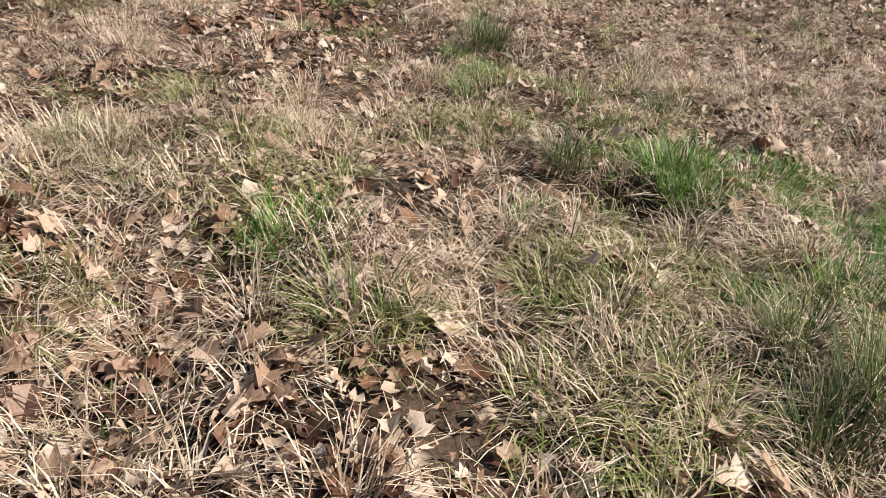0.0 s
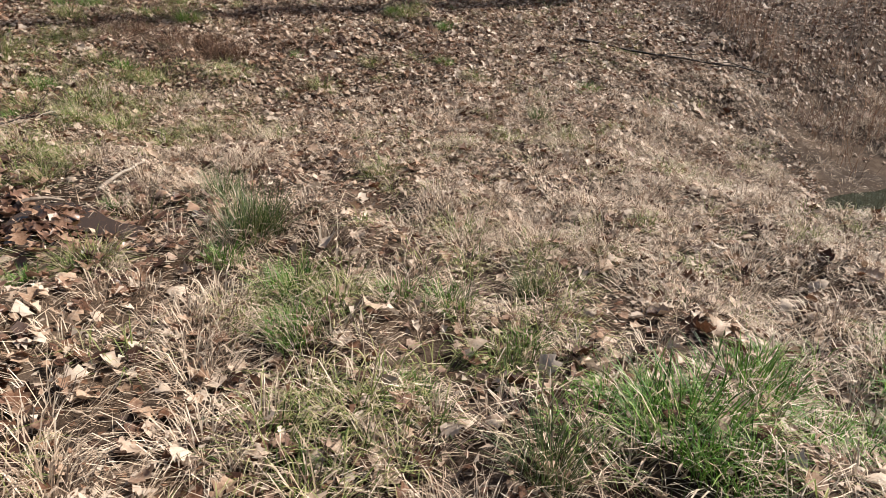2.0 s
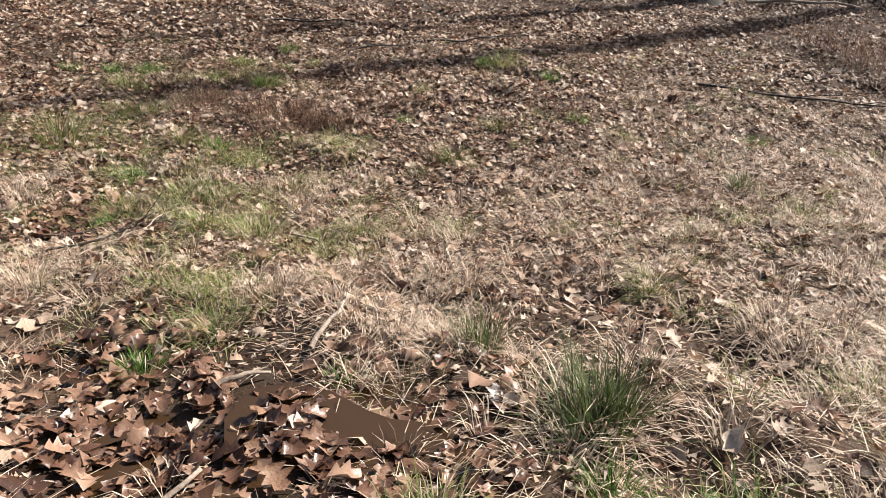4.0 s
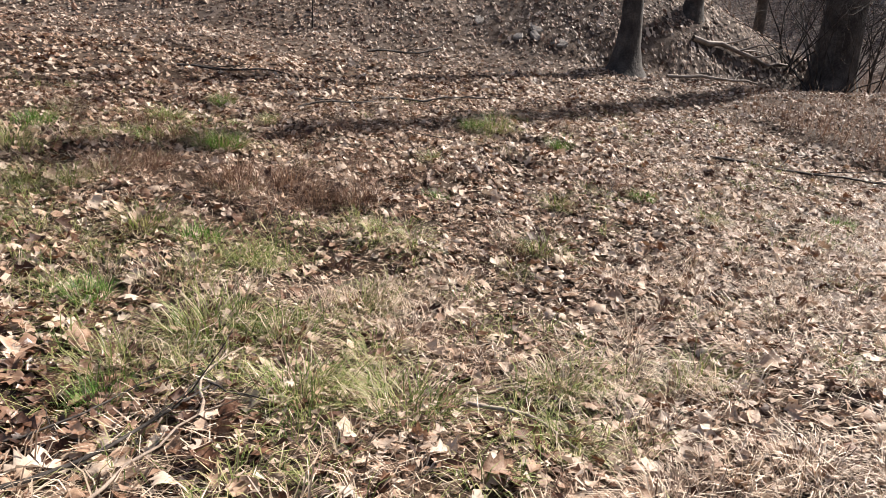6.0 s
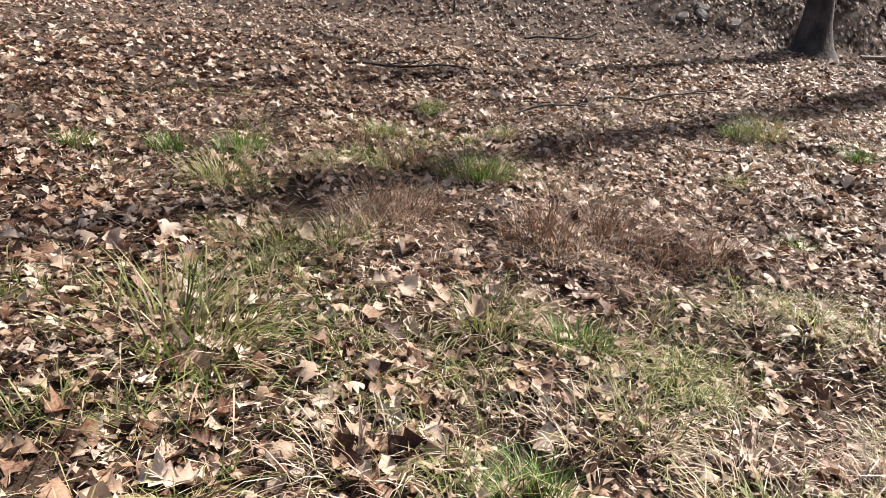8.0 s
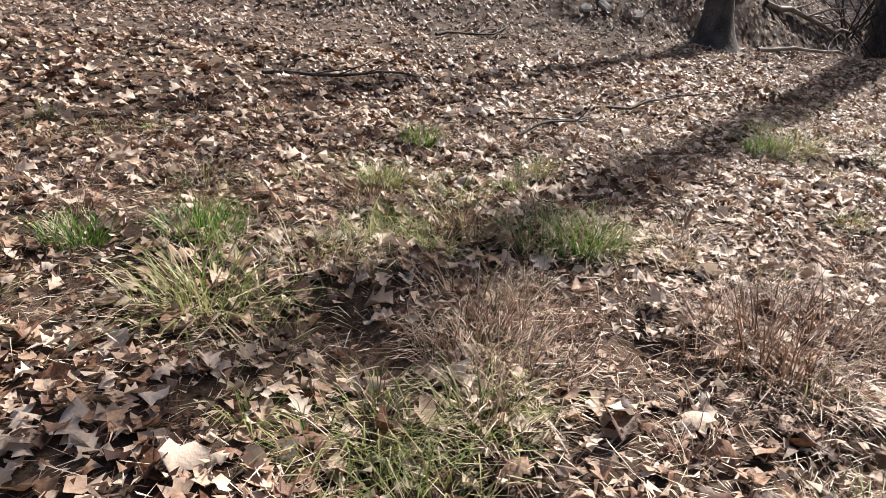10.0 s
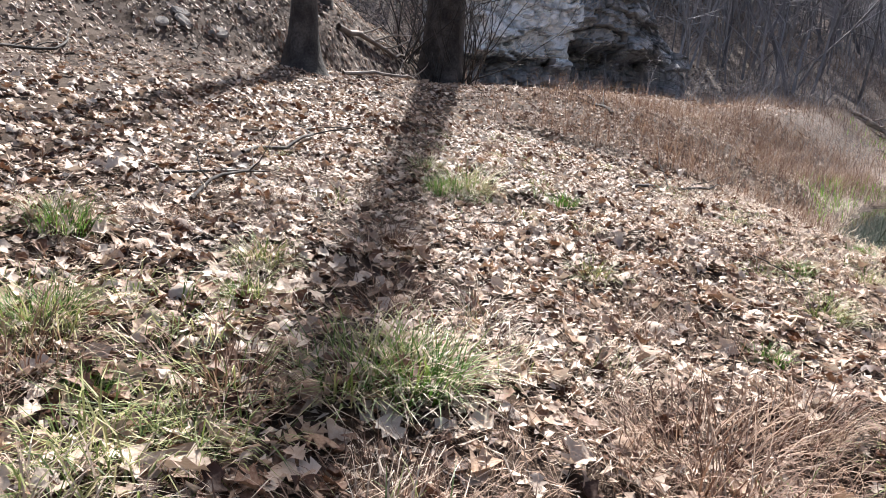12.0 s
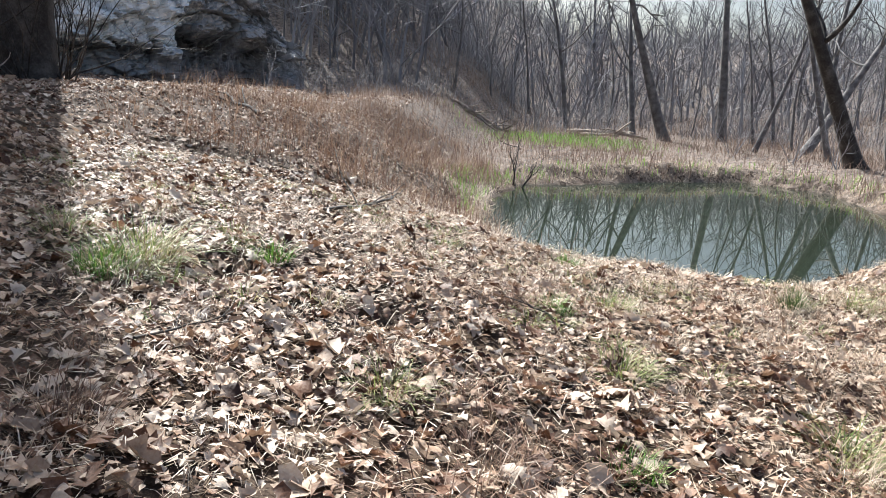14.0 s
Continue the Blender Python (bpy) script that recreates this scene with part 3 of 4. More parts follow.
v, t = sward(26000, (9, 46, 26.5, 48), lambda x, y: step(-0.9, 0.3, ripple(x, y, 0, 1.5, 6.0)) * step(26.5, 30, y - 0.1 * (14 - x)), (0.3, 1.5), (0.0, 1.3), (0.006, 0.016), 0.35)
tagged(new("undergrowth", mesh_np("hill_brush", v, t, M_WEED)), "grey leafless brush on the wooded hillside", "brush", kind="stuff")
v, t = tussocks(120, (3.7, 6.2, 8.5, 9.9), lambda x, y: step(0.55, 0.2, np.abs(y - 8.75 - 0.28 * (x - 3.7))), (30, 60), (0.08, 0.22), (0.003, 0.006), 0.07, 0.7)
tagged(new("green_grass", mesh_np("green_grass", v, t, M_GREEN)), "patch of fresh bright green grass in the meadow", "grass", kind="stuff")
v, t = sward(48000, (32, 75, -45, 34), lambda x, y: step(-0.9, 0.3, ripple(x, y, 0, 1.5, 6.0)) * step(15, 20, pond_distance(x, y)), (0.6, 2.8), (0.0, 1.1), (0.010, 0.026), 0.4)
v2, t2 = sward(30000, (50, 130, -90, 70), lambda x, y: np.full(x.shape, 0.9), (1.0, 6.0), (0.0, 0.9), (0.03, 0.08), 0.4)
v, t = join([(v, t), (v2, t2)])
tagged(new("undergrowth", mesh_np("undergrowth", v, t, M_HAZEWOODS)), "dense leafless undergrowth beneath the trees, coloured pale grey for haze", "brush", kind="stuff")


# ---- trees ----
def tube(points, radii, sides=8, wob=0.0):
    """A tapered tube round a polyline, closed at its end."""
    p, r = np.asarray(points, float), np.asarray(radii, float)
    d = np.gradient(p, axis=0)
    d /= np.linalg.norm(d, axis=1)[:, None] + 1e-9
    ref = np.where(np.abs(d[:, 2:3]) > 0.9, np.array([[1.0, 0, 0]]), np.array([[0, 0, 1.0]]))
    a = np.cross(d, ref)
    a /= np.linalg.norm(a, axis=1)[:, None] + 1e-9
    b = np.cross(d, a)
    th = np.arange(sides) * 2 * math.pi / sides
    w = 1 + wob * np.sin(3 * th + 1)[None] + wob * 0.6 * np.sin(5 * th[None] + p[:, 2:3] * 0.8)
    rr = r[:, None] * w
    v = p[:, None] + rr[..., None] * (np.cos(th)[None, :, None] * a[:, None] + np.sin(th)[None, :, None] * b[:, None])
    n, t = len(p), []
    for i in range(n - 1):
        for j in range(sides):
            k = (j + 1) % sides
            t += [(i * sides + j, (i + 1) * sides + j, i * sides + k), (i * sides + k, (i + 1) * sides + j, (i + 1) * sides + k)]
    v = np.concatenate([v.reshape(-1, 3), p[-1:]])
    t += [((n - 1) * sides + j, len(v) - 1, (n - 1) * sides + (j + 1) % sides) for j in range(sides)]
    return v, np.array(t)


def wander(r, start, way, length, n, kink, droop=0.0):
    p, d = [np.array(start, float)], np.array(way, float)
    for _ in range(n):
        d = d + r.normal(0, kink, 3) + np.array([0, 0, droop])
        d /= np.linalg.norm(d)
        p.append(p[-1] + d * length / n)
    return np.array(p)


def limb_mesh(r, start, way, length, radius, depth, sides):
    """A limb with its branches and twigs."""
    path = wander(r, start, way, length, 6, 0.16, 0.05)
    out = [tube(path, np.linspace(radius, radius * 0.25, 7), sides)]
    if depth:
        for _ in range(r.integers(3, 6)):
            i = r.integers(2, 7)
            d = path[i] - path[i - 1]
            d = d / np.linalg.norm(d) + r.normal(0, 0.55, 3) + np.array([0, 0, 0.15])
            out.append(limb_mesh(r, path[i], d / np.linalg.norm(d), length * r.uniform(0.35, 0.6), radius * 0.42, depth - 1, max(3, sides - 2)))
    return join(out)


def bare_tree(seed, tall, radius, lean=(0, 0), limbs=9, first=0.3, flare=1.7, depth=2, sides=12, label="", kink=0.05, bark=None, limb=0.5, taper=0.75):
    """A leafless tree: Empty > trunk, limbs."""
    r = np.random.default_rng(seed)
    root = new("tree")
    way = np.array([lean[0], lean[1], 1.0])
    n = 12
    path = wander(r, (0, 0, -0.25), way / np.linalg.norm(way), tall, n, kink, 0.02)
    u = np.linspace(0, 1, n + 1)
    rad = radius * (1 - 0.92 * u ** taper)
    fine = np.concatenate([[0, 0.012, 0.03, 0.055], u[1:]])
    path2 = np.stack([np.interp(fine, u, path[:, i]) for i in range(3)], -1)
    rad2 = radius * (1 - 0.92 * fine ** taper) * (1 + (flare - 1) * np.exp(-fine * tall / 0.35))
    part("trunk", mesh_np("trunk", *tube(path2, rad2, sides, 0.07), bark or M_BARK, True), root)
    for _ in range(limbs):
        f = r.uniform(first, 0.97)
        start = np.array([np.interp(f, u, path[:, i]) for i in range(3)])
        a = r.uniform(0, 6.283)
        d = np.array([math.cos(a), math.sin(a), r.uniform(0.3, 1.3)])
        part("limb", mesh_np("limb", *limb_mesh(r, start, d / np.linalg.norm(d), tall * r.uniform(0.18, 0.36) * (1.15 - 0.5 * f), np.interp(f, u, rad) * limb, depth, 6), bark or M_BARK, True), root)
    return tagged(root, label or "bare grey-barked deciduous tree in early spring", "tree")


def stand(ob, x, y, turn=0.0, size=1.0, sink=0.0):
    ob.matrix_basis = pose(x, y, float(height(x, y)) - sink, 0, 0, turn) @ Matrix.Diagonal((size, size, size, 1))
    return ob


def polar(bearing, dist):
    """A place seen from the end of the walk: degrees from +x towards +y, and metres."""
    return EYE_X + dist * math.cos(radians(bearing)), EYE_Y + dist * math.sin(radians(bearing))


stand(bare_tree(1, 15, 0.25, (0.05, 0.0), 8, 0.45, 2.8, 2, limb=0.35, label="dark-barked tree with flared foot below the hillside", kink=0.04), 9.0, 24.3)
stand(bare_tree(2, 22, 0.62, (0.02, -0.015), 10, 0.5, 1.4, 2, limb=0.24, taper=0.55, label="massive dark old trunk standing beside the slope", kink=0.008), 14.95, 24.28)
# extra dense-limbed tree, added behind the spur to shade the hillside
stand(bare_tree(8, 15, 0.24, (0.04, 0.05), 16, 0.2, 1.6, 3, 10), 19.5, 31.5)
stand(bare_tree(3, 10, 0.2, (0.03, 0.0), 5, 0.35, 1.8, kink=0.012, label="small dark tree leaning out from the top of the bank"), 11.75, 25.75)
stand(bare_tree(4, 16, 0.33, (-0.05, 0.45), 8, 0.35, 1.5, label="bare tree leaning over the marsh edge", kink=0.012, bark=M_HAZY_GREYBARK), *polar(-24.3, 43))
stand(bare_tree(5, 18, 0.31, (0.0, 0.11), 8, 0.35, 1.3, label="tall straight bare tree behind the pond", kink=0.01, bark=M_HAZY_GREYBARK), *polar(-28.2, 46))
stand(bare_tree(6, 16, 0.35, (-0.1, 0.52), 8, 0.3, 1.6, label="dark trunk leaning steeply over the pond bank", kink=0.015), *polar(-37.2, 31))
stand(bare_tree(10, 14, 0.26, (0.05, -0.62), 8, 0.35, 1.4, label="grey tree leaning far over beside the pond", kink=0.015, bark=M_HAZY_GREYBARK), *polar(-33.6, 39))
stand(bare_tree(11, 12, 0.13, (0.0, -0.42), 9, 0.3, 1.4, label="slender grey tree leaning beside the pond", kink=0.03, bark=M_HAZY_GREYBARK), *polar(-30.4, 37))
stand(bare_tree(12, 13, 0.15, (0.0, 0.3), 9, 0.3, 1.4, label="slender grey tree leaning beside the pond", kink=0.03, bark=M_HAZY_GREYBARK), *polar(-35.4, 36))
sapling = bare_tree(7, 3.2, 0.022, (0.02, 0.02), 4, 0.4, 1.2, 1, 6, "thin bare sapling on the leafy slope")
stand(sapling, 2.85, 26.25)
VARIANTS = [bare_tree(30 + i, h_, r_, (lx_, ly_), 9, 0.18, 1.4, 2, 7, kink=0.07, bark=M_HAZY_GREYBARK) for i, (h_, r_, lx_, ly_) in
            enumerate([(14, 0.14, 0, 0.08), (12, 0.10, 0.16, -0.1), (16, 0.19, -0.06, 0.12), (10, 0.07, 0.16, 0.22), (13, 0.12, -0.18, -0.1)])]
R2 = random.Random(5)
spots = [(polar(b, d * 1.14)) for b, d in [(-5.2, 40), (-8.0, 38), (-2.5, 44), (-11, 42), (-14, 46), (-17, 40), (-20, 45), (-22, 39), (-26, 43), (-30.5, 38), (-31.8, 41),
                                    (-33, 36), (-35, 40), (-36.5, 45), (-39, 29), (-41, 38), (-44, 33), (1.5, 47), (4, 50), (8, 52), (13, 54), (-12.5, 55), (-19, 56), (-25, 58), (-29, 55), (-34, 57), (-38, 55)]]
for i, ob in enumerate(VARIANTS):
    stand(ob, *spots[i], R2.uniform(0, 360))
    ob["group"] = "woodland trees"
for i, (x, y) in enumerate(spots[5:]):
    k = VARIANTS[i % 5]
    s = R2.uniform(0.8, 1.2)
    copy_thing(k, pose(x, y, float(height(x, y)) - 0.05, 0, 0, R2.uniform(0, 360)) @ Matrix.Diagonal((s, s, s, 1)))

# far woods: many thin leafless trees on the rising ground
pieces = []
rw = np.random.default_rng(11)
for k_ in range(1350):
    if k_ < 400:
        x, y = polar(rw.uniform(-6, 36), rw.uniform(41, 72))
    elif k_ < 1250:
        x, y = polar(rw.uniform(-52, 24), rw.uniform(50, 130))
    else:
        a, d = rw.uniform(0.8, 5.2), rw.uniform(70, 140)
        x, y = d * math.cos(a), 15 + d * math.sin(a)
    if pond_distance(x, y) < 20:
        continue
    z, tall = float(height(x, y)), rw.uniform(4.5, 9.5)
    p = wander(rw, (x, y, z - 0.3), (rw.normal(0, 0.14), rw.normal(0, 0.14), 1), tall, 4, 0.12)
    pieces.append(tube(p, np.linspace(rw.uniform(0.04, 0.13), 0.02, 5), 3))
    for _ in range(8):
        i = rw.integers(1, 5)
        q = wander(rw, p[i], (rw.normal(0, 0.7), rw.normal(0, 0.7), rw.uniform(0.2, 1)), rw.uniform(1.5, 4), 2, 0.2)
        pieces.append(tube(q, (0.035, 0.022, 0.01), 3))
tagged(new("far_woods", mesh_np("far_woods", *join(pieces), M_HAZEWOODS)), "leafless woodland on the far slopes, haze painted as pale grey", "woods", kind="stuff")

# cliff
cu, cv = np.linspace(0, 1, 170), np.linspace(0, 1, 110)
CU, CV = np.meshgrid(cu, cv)
x0, y0 = polar(24, 33)
x1, y1 = polar(2.5, 36.2)
bx, by = x0 + (x1 - x0) * CU, y0 + (y1 - y0) * CU
nxn, nyn = -(y1 - y0), (x1 - x0)
nl = math.hypot(nxn, nyn)
nxn, nyn = nxn / nl, nyn / nl
if nxn > 0:
    nxn, nyn = -nxn, -nyn
top = 7.5 * (1 - 0.65 * step(0.65, 1.0, CU))
zz = CV * top
bulge = np.zeros(CU.shape)
for a in range(CU.shape[0]):
    for b in range(CU.shape[1]):
        q = Vector((bx[a, b] * 0.9, by[a, b] * 0.9, zz[a, b] * 1.3))
        for k, w in ((0.5, 1.1), (1.2, 0.55), (2.6, 0.25)):
            near, where = noise.voronoi(q * k + 0.25 * noise.noise_vector(q * k * 2))
            bulge[a, b] += w * (math.sin(where[0][0] * 12.9 + where[0][1] * 7.3 + where[0][2] * 4.1) * 0.45 + min(0.0, (near[1] - near[0]) * 5 - 0.5) * 0.5)
        bulge[a, b] += 0.08 * noise.noise(q * 5)
cave = -3.2 * step(2.9, 1.9, zz + 0.4 * bulge) * step(0.53, 0.57, CU) * step(0.93, 0.85, CU) - 1.3 * step(2.0, 1.4, zz + 0.5 * bulge) * step(0.56, 0.48, CU)
off = bulge + cave - 2.2 * CV
CP = np.stack([bx + nxn * off, by + nyn * off, zz + height(bx, by) - 0.5], -1).reshape(-1, 3)
ci = (np.arange(109)[:, None] * 170 + np.arange(169)[None]).ravel()
CT = np.concatenate([np.stack([ci, ci + 1, ci + 171], -1), np.stack([ci, ci + 171, ci + 170], -1)])
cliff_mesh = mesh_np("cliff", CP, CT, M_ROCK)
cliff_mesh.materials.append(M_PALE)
# pale upper left face; undercut, cave and right end keep the darker colour
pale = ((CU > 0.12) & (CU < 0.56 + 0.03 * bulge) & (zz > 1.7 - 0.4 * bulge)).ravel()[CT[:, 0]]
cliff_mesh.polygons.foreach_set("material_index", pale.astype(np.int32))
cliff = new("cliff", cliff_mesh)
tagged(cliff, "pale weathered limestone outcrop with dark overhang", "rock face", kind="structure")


# ---- tufts of grass ----
def tuft_mesh(seed, n, length, width, reach, flat, mat, curve=0.7):
    r = np.random.default_rng(seed)
    a, q = r.uniform(0, 6.283, n), np.sqrt(r.uniform(0, 1, n))
    x, y = q * reach * np.cos(a), q * reach * np.sin(a)
    l, w = r.uniform(*length, n), r.uniform(*width, n)
    lean, head = 0.05 + q * flat * r.uniform(0.2, 1.15, n), a + 0.5 * np.sin(a + seed) + r.normal(0, 0.9, n)
    d = np.stack([np.cos(head), np.sin(head)], -1)
    s3 = np.stack([-d[:, 1] * w / 2, d[:, 0] * w / 2, np.zeros(n)], -1)
    base = np.stack([x, y, np.full(n, -0.03)], -1)
    rows_ = [base]
    for i in range(3):
        ang = np.minimum(lean + curve * i / 2, 1.9)
        p = rows_[-1] + np.concatenate([d * (np.sin(ang) * l / 3)[:, None], (np.cos(ang) * l / 3)[:, None]], 1)
        p[:, 2] = np.maximum(p[:, 2], 0.012)
        rows_.append(p)
    v = np.stack([rows_[0] - s3, rows_[0] + s3, rows_[1] - s3, rows_[1] + s3, rows_[2] - s3 * 0.7, rows_[2] + s3 * 0.7, rows_[3]], 1).reshape(-1, 3)
    t = np.array([(0, 1, 2), (1, 3, 2), (2, 3, 4), (3, 5, 4), (4, 5, 6)])
    return mesh_np("grass_tuft", v, (t[None] + (np.arange(n) * 7)[:, None, None]).reshape(-1, 3), mat)


KINDS = {
    "green": ("bright green young grass tuft among dead leaves", 250, (0.09, 0.25), (0.003, 0.006), 0.16, 0.8, M_GREEN, 0.6, 70),
    "rush": ("dark green rush tuft with upright thin blades", 260, (0.12, 0.34), (0.0025, 0.0045), 0.09, 0.75, M_RUSH, 0.4, 90),
    "olive": ("drooping half-green tuft of long grass", 230, (0.14, 0.34), (0.003, 0.0055), 0.16, 1.5, M_OLIVE, 0.9, 90),
    "straw": ("bleached straw-coloured mound of drooping dead grass", 30, (0.10, 0.25), (0.003, 0.005), 0.16, 1.2, M_OLIVE, 0.9, 200),
    "rusty": ("withered reddish-brown grass tuft in the leaves", 190, (0.10, 0.28), (0.0025, 0.0045), 0.16, 1.2, M_RUST, 0.7, 70),
}


def tufts(kind, places):
    label, n, length, width, reach, flat, mat, curve, dry = KINDS[kind]
    live = [tuft_mesh(50 + i + n, n, length, width, reach, flat, mat, curve) for i in range(3)]
    dead = [tuft_mesh(90 + i + n, dry, (length[0], length[1] * 0.95), width, reach * 1.3, 1.5, M_RUST if kind == "rusty" else M_STRAW, 0.9) for i in range(3)]
    for i, (x, y, size) in enumerate(places):
        root = new("grass_tuft")
        part("living_growth", live[i % 3], root)
        part("dry_growth", dead[(i + 1) % 3], root, "pale dry blades")
        stand(root, x, y, 137 * i % 360, 1.05 * size)
        tagged(root, label, "grass tuft", kind + " grass tufts")


tufts("green", [(5.2, 8.25, 1.1), (5.5, 8.6, 1.1), (5.0, 7.95, 0.9), (4.7, 7.75, 0.8), (2.88, 7.12, 1.2), (4.2, 8.85, 1.4), (4.64, 9.19, 1.2), (5.14, 8.56, 1.2), (2.64, 9.63, 0.8), (3.15, 9.12, 0.6), (4.32, 8.62, 1.0), (5.38, 8.87, 1.1), (3.11, 9.97, 0.6), (3.65, 8.0, 0.7), (2.17, 10.45, 0.7), (2.56, 10.22, 1.0), (3.39, 9.93, 0.8), (0.3, 11.68, 0.7), (1.27, 10.06, 0.5), (-2.33, 19.08, 0.8), (1.27, 11.47, 0.5), (3.73, 9.55, 0.6)])
tufts("green", [(-0.02, 16.08, 0.9), (0.32, 18.15, 1.0), (-0.55, 14.18, 0.7), (5.89, 16.1, 0.8), (-1.75, 18.92, 0.8), (-0.66, 15.21, 0.8), (-1.28, 18.81, 1.0), (-0.11, 19.35, 0.7), (0.51, 19.02, 0.5), (-0.3, 18.91, 0.5), (0.49, 19.93, 0.8), (4.02, 16.74, 0.7), (4.18, 18.57, 0.8), (2.01, 16.98, 0.6), (3.38, 19.34, 0.9)])
tufts("rush", [(4.91, 6.95, 1.2), (5.06, 7.23, 1.3), (4.8, 7.41, 1.0), (2.25, 10.87, 1.5), (2.36, 10.98, 1.1), (3.62, 8.61, 1.0), (1.92, 11.7, 1.0), (3.88, 10.16, 0.8), (4.86, 14.47, 0.9), (7.01, 13.06, 0.7)])
tufts("olive", [(2.35, 6.29, 1.0), (1.45, 7.33, 1.0), (1.42, 8.2, 0.9), (3.37, 6.77, 1.1), (3.58, 11.04, 0.9), (0.89, 10.15, 1.0), (1.49, 10.29, 0.8), (0.59, 12.03, 0.8), (3.1, 12.29, 0.8), (-0.09, 14.77, 1.2), (-0.52, 14.44, 1.0), (0.22, 13.92, 1.0), (0.6, 13.7, 1.0), (4.34, 16.22, 0.8), (0.81, 15.01, 0.8), (1.4, 13.76, 0.8), (2.14, 13.72, 0.9), (-1.63, 16.38, 1.7), (-0.36, 16.31, 1.0)])
tufts("olive", [(3.65, 19.24, 1.2), (3.82, 19.68, 0.8), (-1.44, 18.26, 1.2), (0.24, 18.33, 1.1), (0.52, 20.01, 0.8), (0.91, 19.19, 0.7), (0.38, 18.15, 1.0), (0.53, 18.98, 0.7), (-0.12, 19.36, 0.9), (3.39, 19.3, 0.9), (2.33, 17.93, 0.7), (3.02, 16.64, 0.8), (2.41, 15.78, 0.9), (5.04, 13.78, 0.9), (15.83, 15.19, 1.0), (18.97, 14.97, 1.0), (-1.16, 17.37, 0.8), (-0.85, 17.27, 0.8)])
tufts("straw", [(4.33, 6.88, 1.3), (3.02, 6.01, 1.2), (4.74, 8.23, 1.0), (4.44, 10.8, 1.1), (2.47, 7.88, 1.4), (4.65, 9.95, 0.9), (4.05, 10.76, 1.2), (1.5, 11.36, 1.0), (3.76, 13.19, 1.0), (0.31, 16.96, 1.0), (5.1, 17.62, 1.0), (-0.59, 15.74, 0.9), (1.99, 15.37, 0.8), (2.14, 15.97, 0.8)])
tufts("straw", [(-0.65, 17.67, 0.9), (0.99, 17.68, 0.9), (-0.22, 15.48, 1.1), (-0.9, 18.48, 1.1), (-0.45, 17.91, 1.2), (0.77, 18.01, 1.0), (4.87, 19.44, 0.9), (1.08, 18.2, 0.9), (3.33, 18.25, 0.8), (5.08, 15.2, 0.8), (-0.64, 17.44, 1.2), (-1.12, 15.49, 1.1), (-1.05, 19.69, 1.0)])
tufts("rusty", [(0.97, 16.94, 1.1), (2.21, 15.84, 0.8), (3.99, 17.02, 0.8), (-0.65, 17.66, 1.1), (-0.31, 19.17, 1.0), (-0.05, 18.64, 1.2), (0.32, 17.19, 1.5), (1.86, 17.6, 0.8), (0.75, 17.21, 1.4), (1.27, 16.87, 1.2), (1.01, 18.58, 1.0), (-0.32, 17.72, 1.1), (1.7, 18.94, 0.9), (-0.23, 17.99, 1.0)])


# ---- sticks and branches ----
def stick(x0, y0, x1, y1, thick, seed, label, mat=None, forks=2, rise=0.02):
    r = np.random.default_rng(seed)
    n = 8
    u = np.linspace(0, 1, n)
    x, y = x0 + (x1 - x0) * u, y0 + (y1 - y0) * u
    ln = math.hypot(x1 - x0, y1 - y0)
    wig = np.cumsum(r.normal(0, 0.03 * ln, n)) * np.sin(np.pi * u)
    x, y = x - wig * (y1 - y0) / ln, y + wig * (x1 - x0) / ln
    p = np.stack([x, y, height(x, y) + 0.03 + thick * 0.8 + rise * np.sin(np.pi * u * r.uniform(0.6, 1.2))], -1)
    root = new("fallen_branch")
    root.location = p[0]
    part("stem", mesh_np("stem", *(lambda v, t: (v - p[0], t))(*tube(p, np.linspace(thick, thick * 0.45, n), 7, 0.08)), mat or M_STICK, True), root)
    for k in range(forks):
        i = r.integers(2, n - 1)
        w = np.array([x1 - x0, y1 - y0, 0.12 * ln]) / ln + np.append(r.normal(0, 0.7, 2), 0.1)
        q = wander(r, p[i], w / np.linalg.norm(w), ln * r.uniform(0.25, 0.45), 4, 0.15)
        q[:, 2] = np.maximum(q[:, 2], height(q[:, 0], q[:, 1]) + 0.01)
        part("twig", mesh_np("twig", *(lambda v, t: (v - p[0], t))(*tube(q, np.linspace(thick * 0.4, thick * 0.15, 5), 5)), mat or M_STICK, True), root)
    return tagged(root, label, "branch")


PALE_LABEL, DARK_LABEL = "bleached grey stick lying on wet leaves", "dark fallen branch lying in dead leaves"
for i, (a, b, c, d, w) in enumerate([(0.41, 10.27, 0.72, 10.78, 0.02), (0.66, 11.4, 0.9, 11.55, 0.016), (1.08, 11.72, 1.3, 12.2, 0.016), (-0.69, 13.25, -0.06, 13.82, 0.008), (0.87, 13.68, 1.15, 13.2, 0.011), (-0.2, 13.75, 0.05, 14.44, 0.008)]):
    stick(a, b, c, d, w, 200 + i, PALE_LABEL, M_STICK, 1)
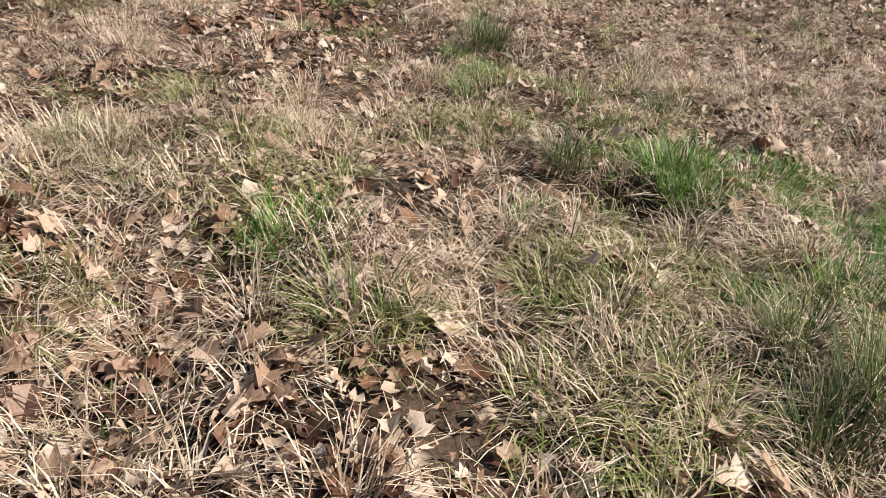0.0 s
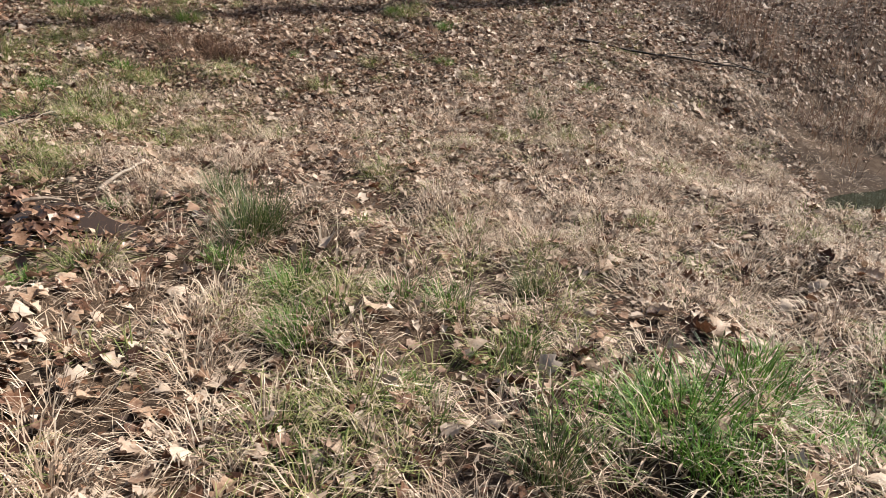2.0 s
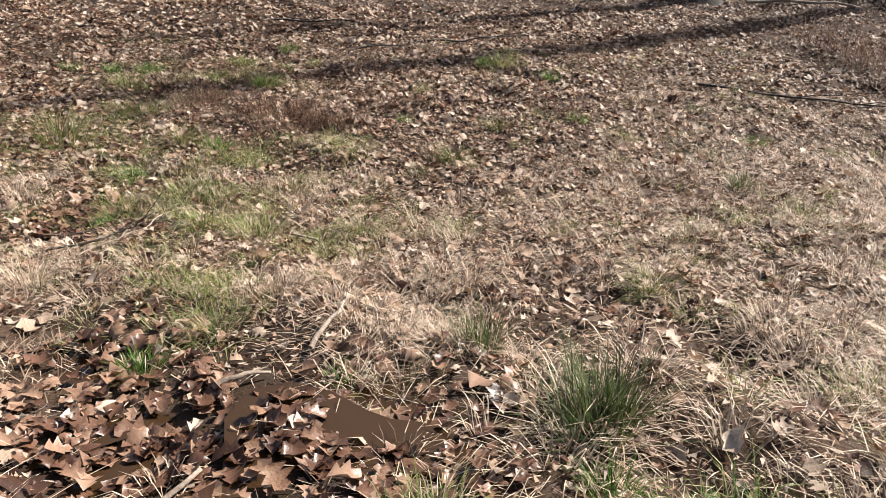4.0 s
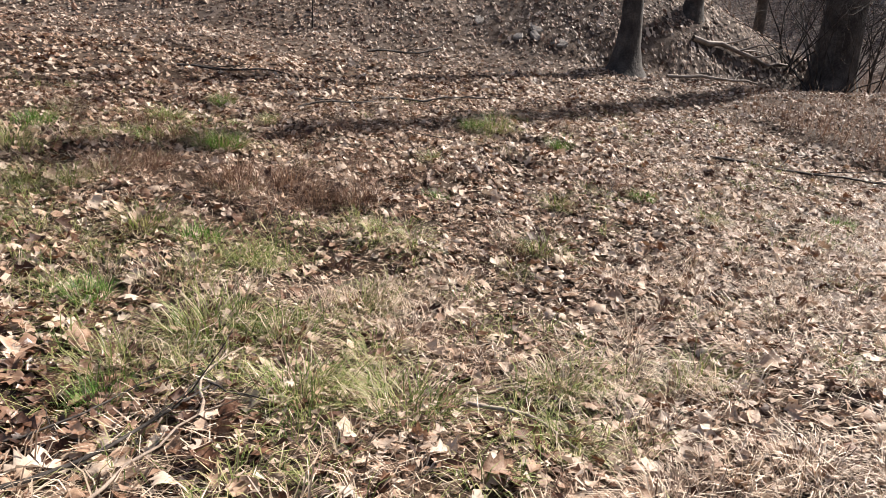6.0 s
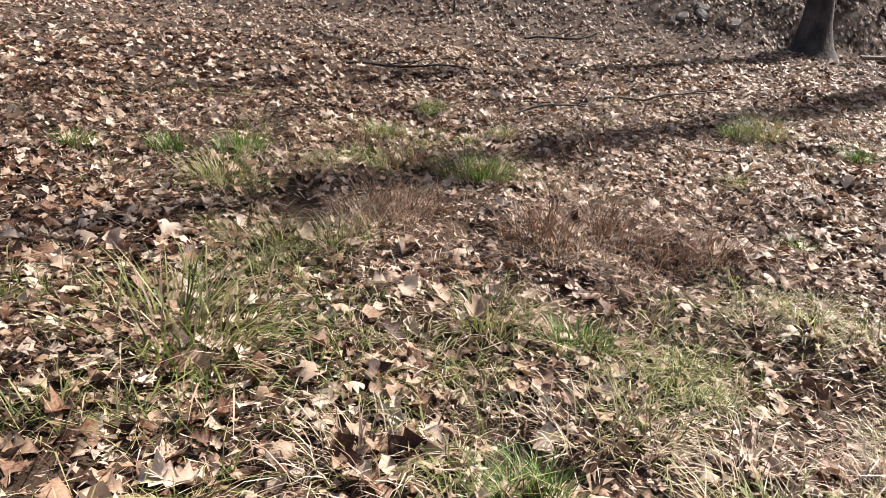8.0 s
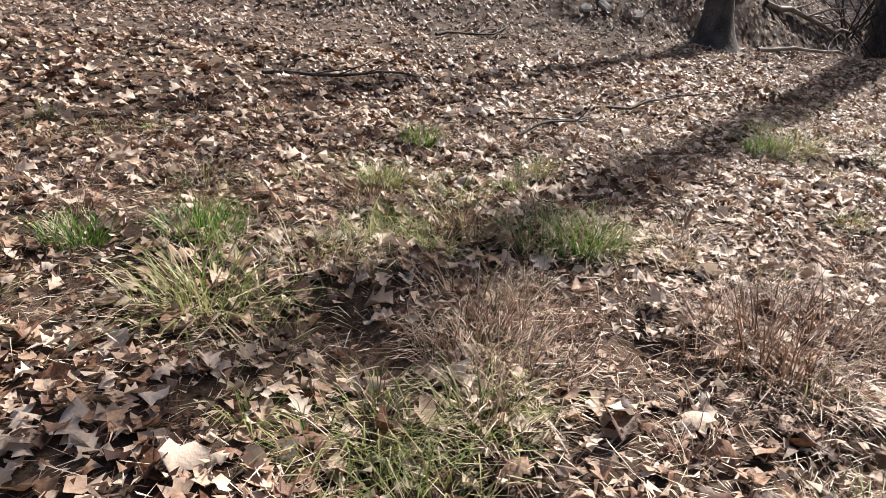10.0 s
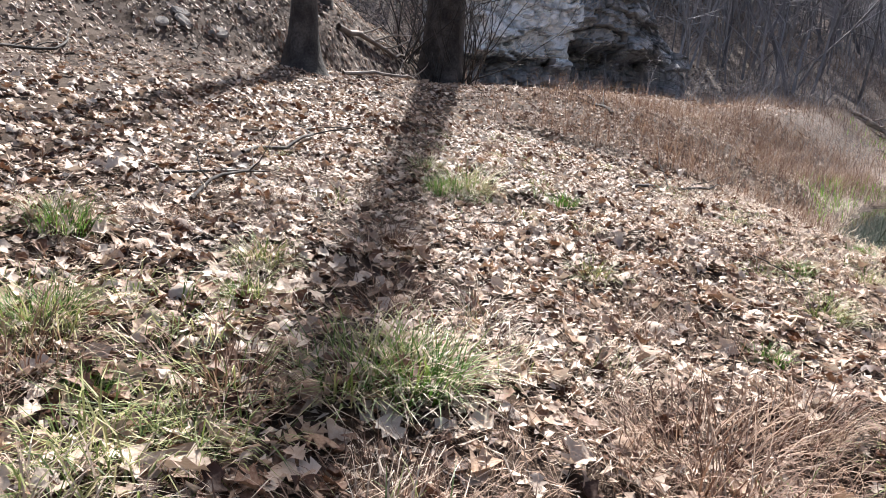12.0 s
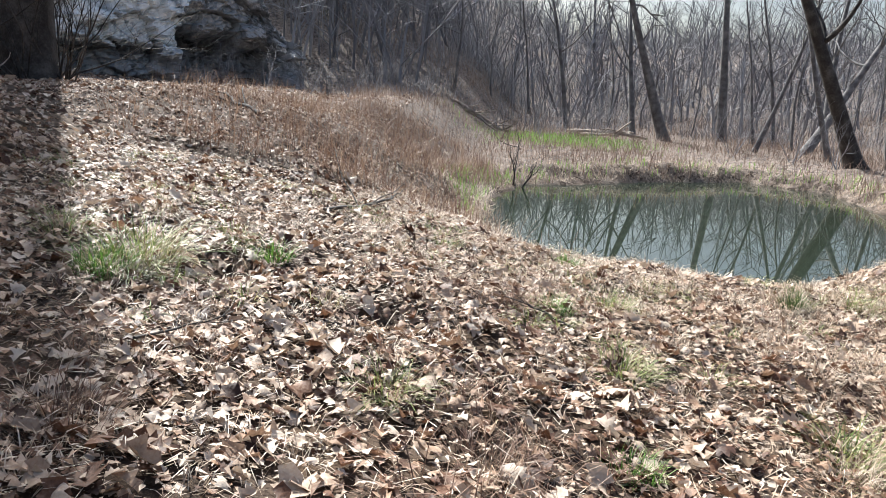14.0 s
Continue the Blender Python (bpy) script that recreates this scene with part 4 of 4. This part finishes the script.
for i, (a, b, c, d, w) in enumerate([(-0.83, 13.48, -0.12, 14.04, 0.010), (-0.17, 14.3, 0.05, 13.75, 0.007), (2.6, 20.6, 4.6, 21.3, 0.018), (1.6, 20.4, 2.25, 20.15, 0.010), (6.2, 18.3, 9.1, 17.5, 0.02),
                                     (2.35, 18.9, 2.85, 18.6, 0.007), (3.6, 16.75, 3.9, 17.1, 0.008), (1.37, 20.0, 2.4, 20.3, 0.014), (0.1, 22.0, 1.6, 21.8, 0.02), (3.6, 24.8, 5.3, 25.4, 0.025), (-0.9, 13.8, -0.2, 14.3, 0.006), (12.3, 19.6, 14.0, 20.4, 0.04)]):
    stick(a, b, c, d, w, 300 + i, DARK_LABEL, M_BARK, 3, 0.02)
stick(11.3, 25.0, 14.2, 24.9, 0.07, 401, "long grey fallen limb beside the old trunk", M_TWIG, 5, 0.06)
stick(10.0, 24.1, 12.5, 23.8, 0.04, 402, "grey root running from the tree foot", M_TWIG, 2, 0.05)
for i, (b, d, b2, d2, w) in enumerate([(-9, 38, -13, 39, 0.14), (-8, 39, -12, 37, 0.09), (-17, 41, -23, 42, 0.16), (-18, 39.5, -21, 41, 0.10)]):
    (xa, ya), (xb, yb) = polar(b, d), polar(b2, d2)
    stick(xa, ya, xb, yb, w, 410 + i, "weathered grey log fallen at the marsh edge", M_STICK, 6, 0.12)


# ---- stones ----
def stone(seed, x, y, size):
    """A flat slab with chipped edges, half sunk in the leaves."""
    r = np.random.default_rng(seed)
    n = 9
    a = np.sort(np.arange(n) * 2 * math.pi / n + r.uniform(-0.2, 0.2, n))
    q = size * r.uniform(0.7, 1.15, n)
    ring = lambda k, z: np.column_stack([k * q * np.cos(a), k * 0.65 * q * np.sin(a), z * size + r.uniform(-0.04, 0.04, n) * size])
    v = np.concatenate([ring(1.0, -0.3), ring(1.05, 0.12), ring(0.85, 0.26), [[0, 0, 0.29 * size]]])
    t = []
    for k in range(n):
        j = (k + 1) % n
        for b in (0, n):
            t += [(b + k, b + j, b + n + j), (b + k, b + n + j, b + n + k)]
        t.append((2 * n + k, 2 * n + j, 3 * n))
    ob = new("stone", mesh_np("stone", v, t, M_STONE))
    sx, sy = float(height(x, y + 0.2) - height(x, y - 0.2)) / 0.4, float(height(x + 0.2, y) - height(x - 0.2, y)) / 0.4
    ob.matrix_basis = pose(x, y, float(height(x, y)), math.degrees(math.atan(sx)), -math.degrees(math.atan(sy)), 0) @ pose(0, 0, 0, 0, 0, 70 * seed)
    return tagged(ob, "pale flat stone half sunk in hillside leaves", "stone", "hillside stones")


for i, (x, y, size) in enumerate([(6.56, 26.4, 0.16), (7.6, 25.65, 0.14), (7.15, 25.6, 0.15), (7.5, 25.5, 0.17), (7.95, 25.2, 0.18)]):
    stone(600 + i, x, y, size)


# ---- shrubs ----
def shrub(seed, x, y, tall, stems, thick, label, mat=None):
    r = np.random.default_rng(seed)
    root = new("shrub")
    for _ in range(stems):
        a = r.uniform(0, 6.283)
        w = np.array([math.cos(a) * 0.6, math.sin(a) * 0.6, 1.0])
        part("stem", mesh_np("stem", *limb_mesh(r, (r.normal(0, 0.08), r.normal(0, 0.08), -0.05), w / np.linalg.norm(w), tall * r.uniform(0.6, 1), thick, 2, 5), mat or M_TWIG, True), root)
    stand(root, x, y)
    return tagged(root, label, "shrub")


shrub(501, *polar(-13.3, 19.2), 1.5, 3, 0.03, "leaning bare shrub at the pond tip", M_BARK)
for i, (x, y, h_) in enumerate([(15.9, 23.9, 3.2), (14.2, 24.9, 3.8), (15.9, 24.9, 4.0), (14.3, 24.1, 3.6), (15.3, 25.2, 4.4), (14.8, 23.7, 2.6)]):
    shrub(510 + i, x, y, h_, 7, 0.022, "tangled bare shrub growing round the old trunk", M_BARK)
for i, (b, d) in enumerate([(3, 31.5), (0, 31), (6, 30.5), (-4, 33), (9, 31), (-12, 36), (-15, 35), (-19, 37), (-29, 33), (-33, 31), (-6, 34), (-2, 33), (-36, 30)]):
    shrub(520 + i, *polar(b, d), 2.2, 5, 0.02, "bare grey bush at the edge of the woods", M_HAZEWOODS)

# ---- single leaves along the way ----
loose = [mesh_np("leaf", v_, t_, M_LOOSE, True) for v_, t_ in (leaf_template(9, c, b, 70 + k) for k, (c, b) in enumerate([(0.2, 0.2), (-0.18, 0.3), (0.28, -0.2), (0.1, 0.4), (-0.25, 0.25)]))]
RL = random.Random(9)
for k in range(300):
    u = RL.random()
    x, y = 3.6 - 4.6 * u + RL.gauss(0, 1.1) + 1.5 * u * u, 7.2 + 11.5 * u + RL.gauss(0, 0.7)
    lf = part("leaf", loose[k % 5], leaf_litter)
    s_ = RL.uniform(0.05, 0.095)
    lf.matrix_basis = pose(x, y, float(height(x, y)) + 0.035 + 0.02 * RL.random(), RL.gauss(0, 16), RL.gauss(0, 16), RL.uniform(0, 360)) @ Matrix.Diagonal((s_, s_, s_, 1))
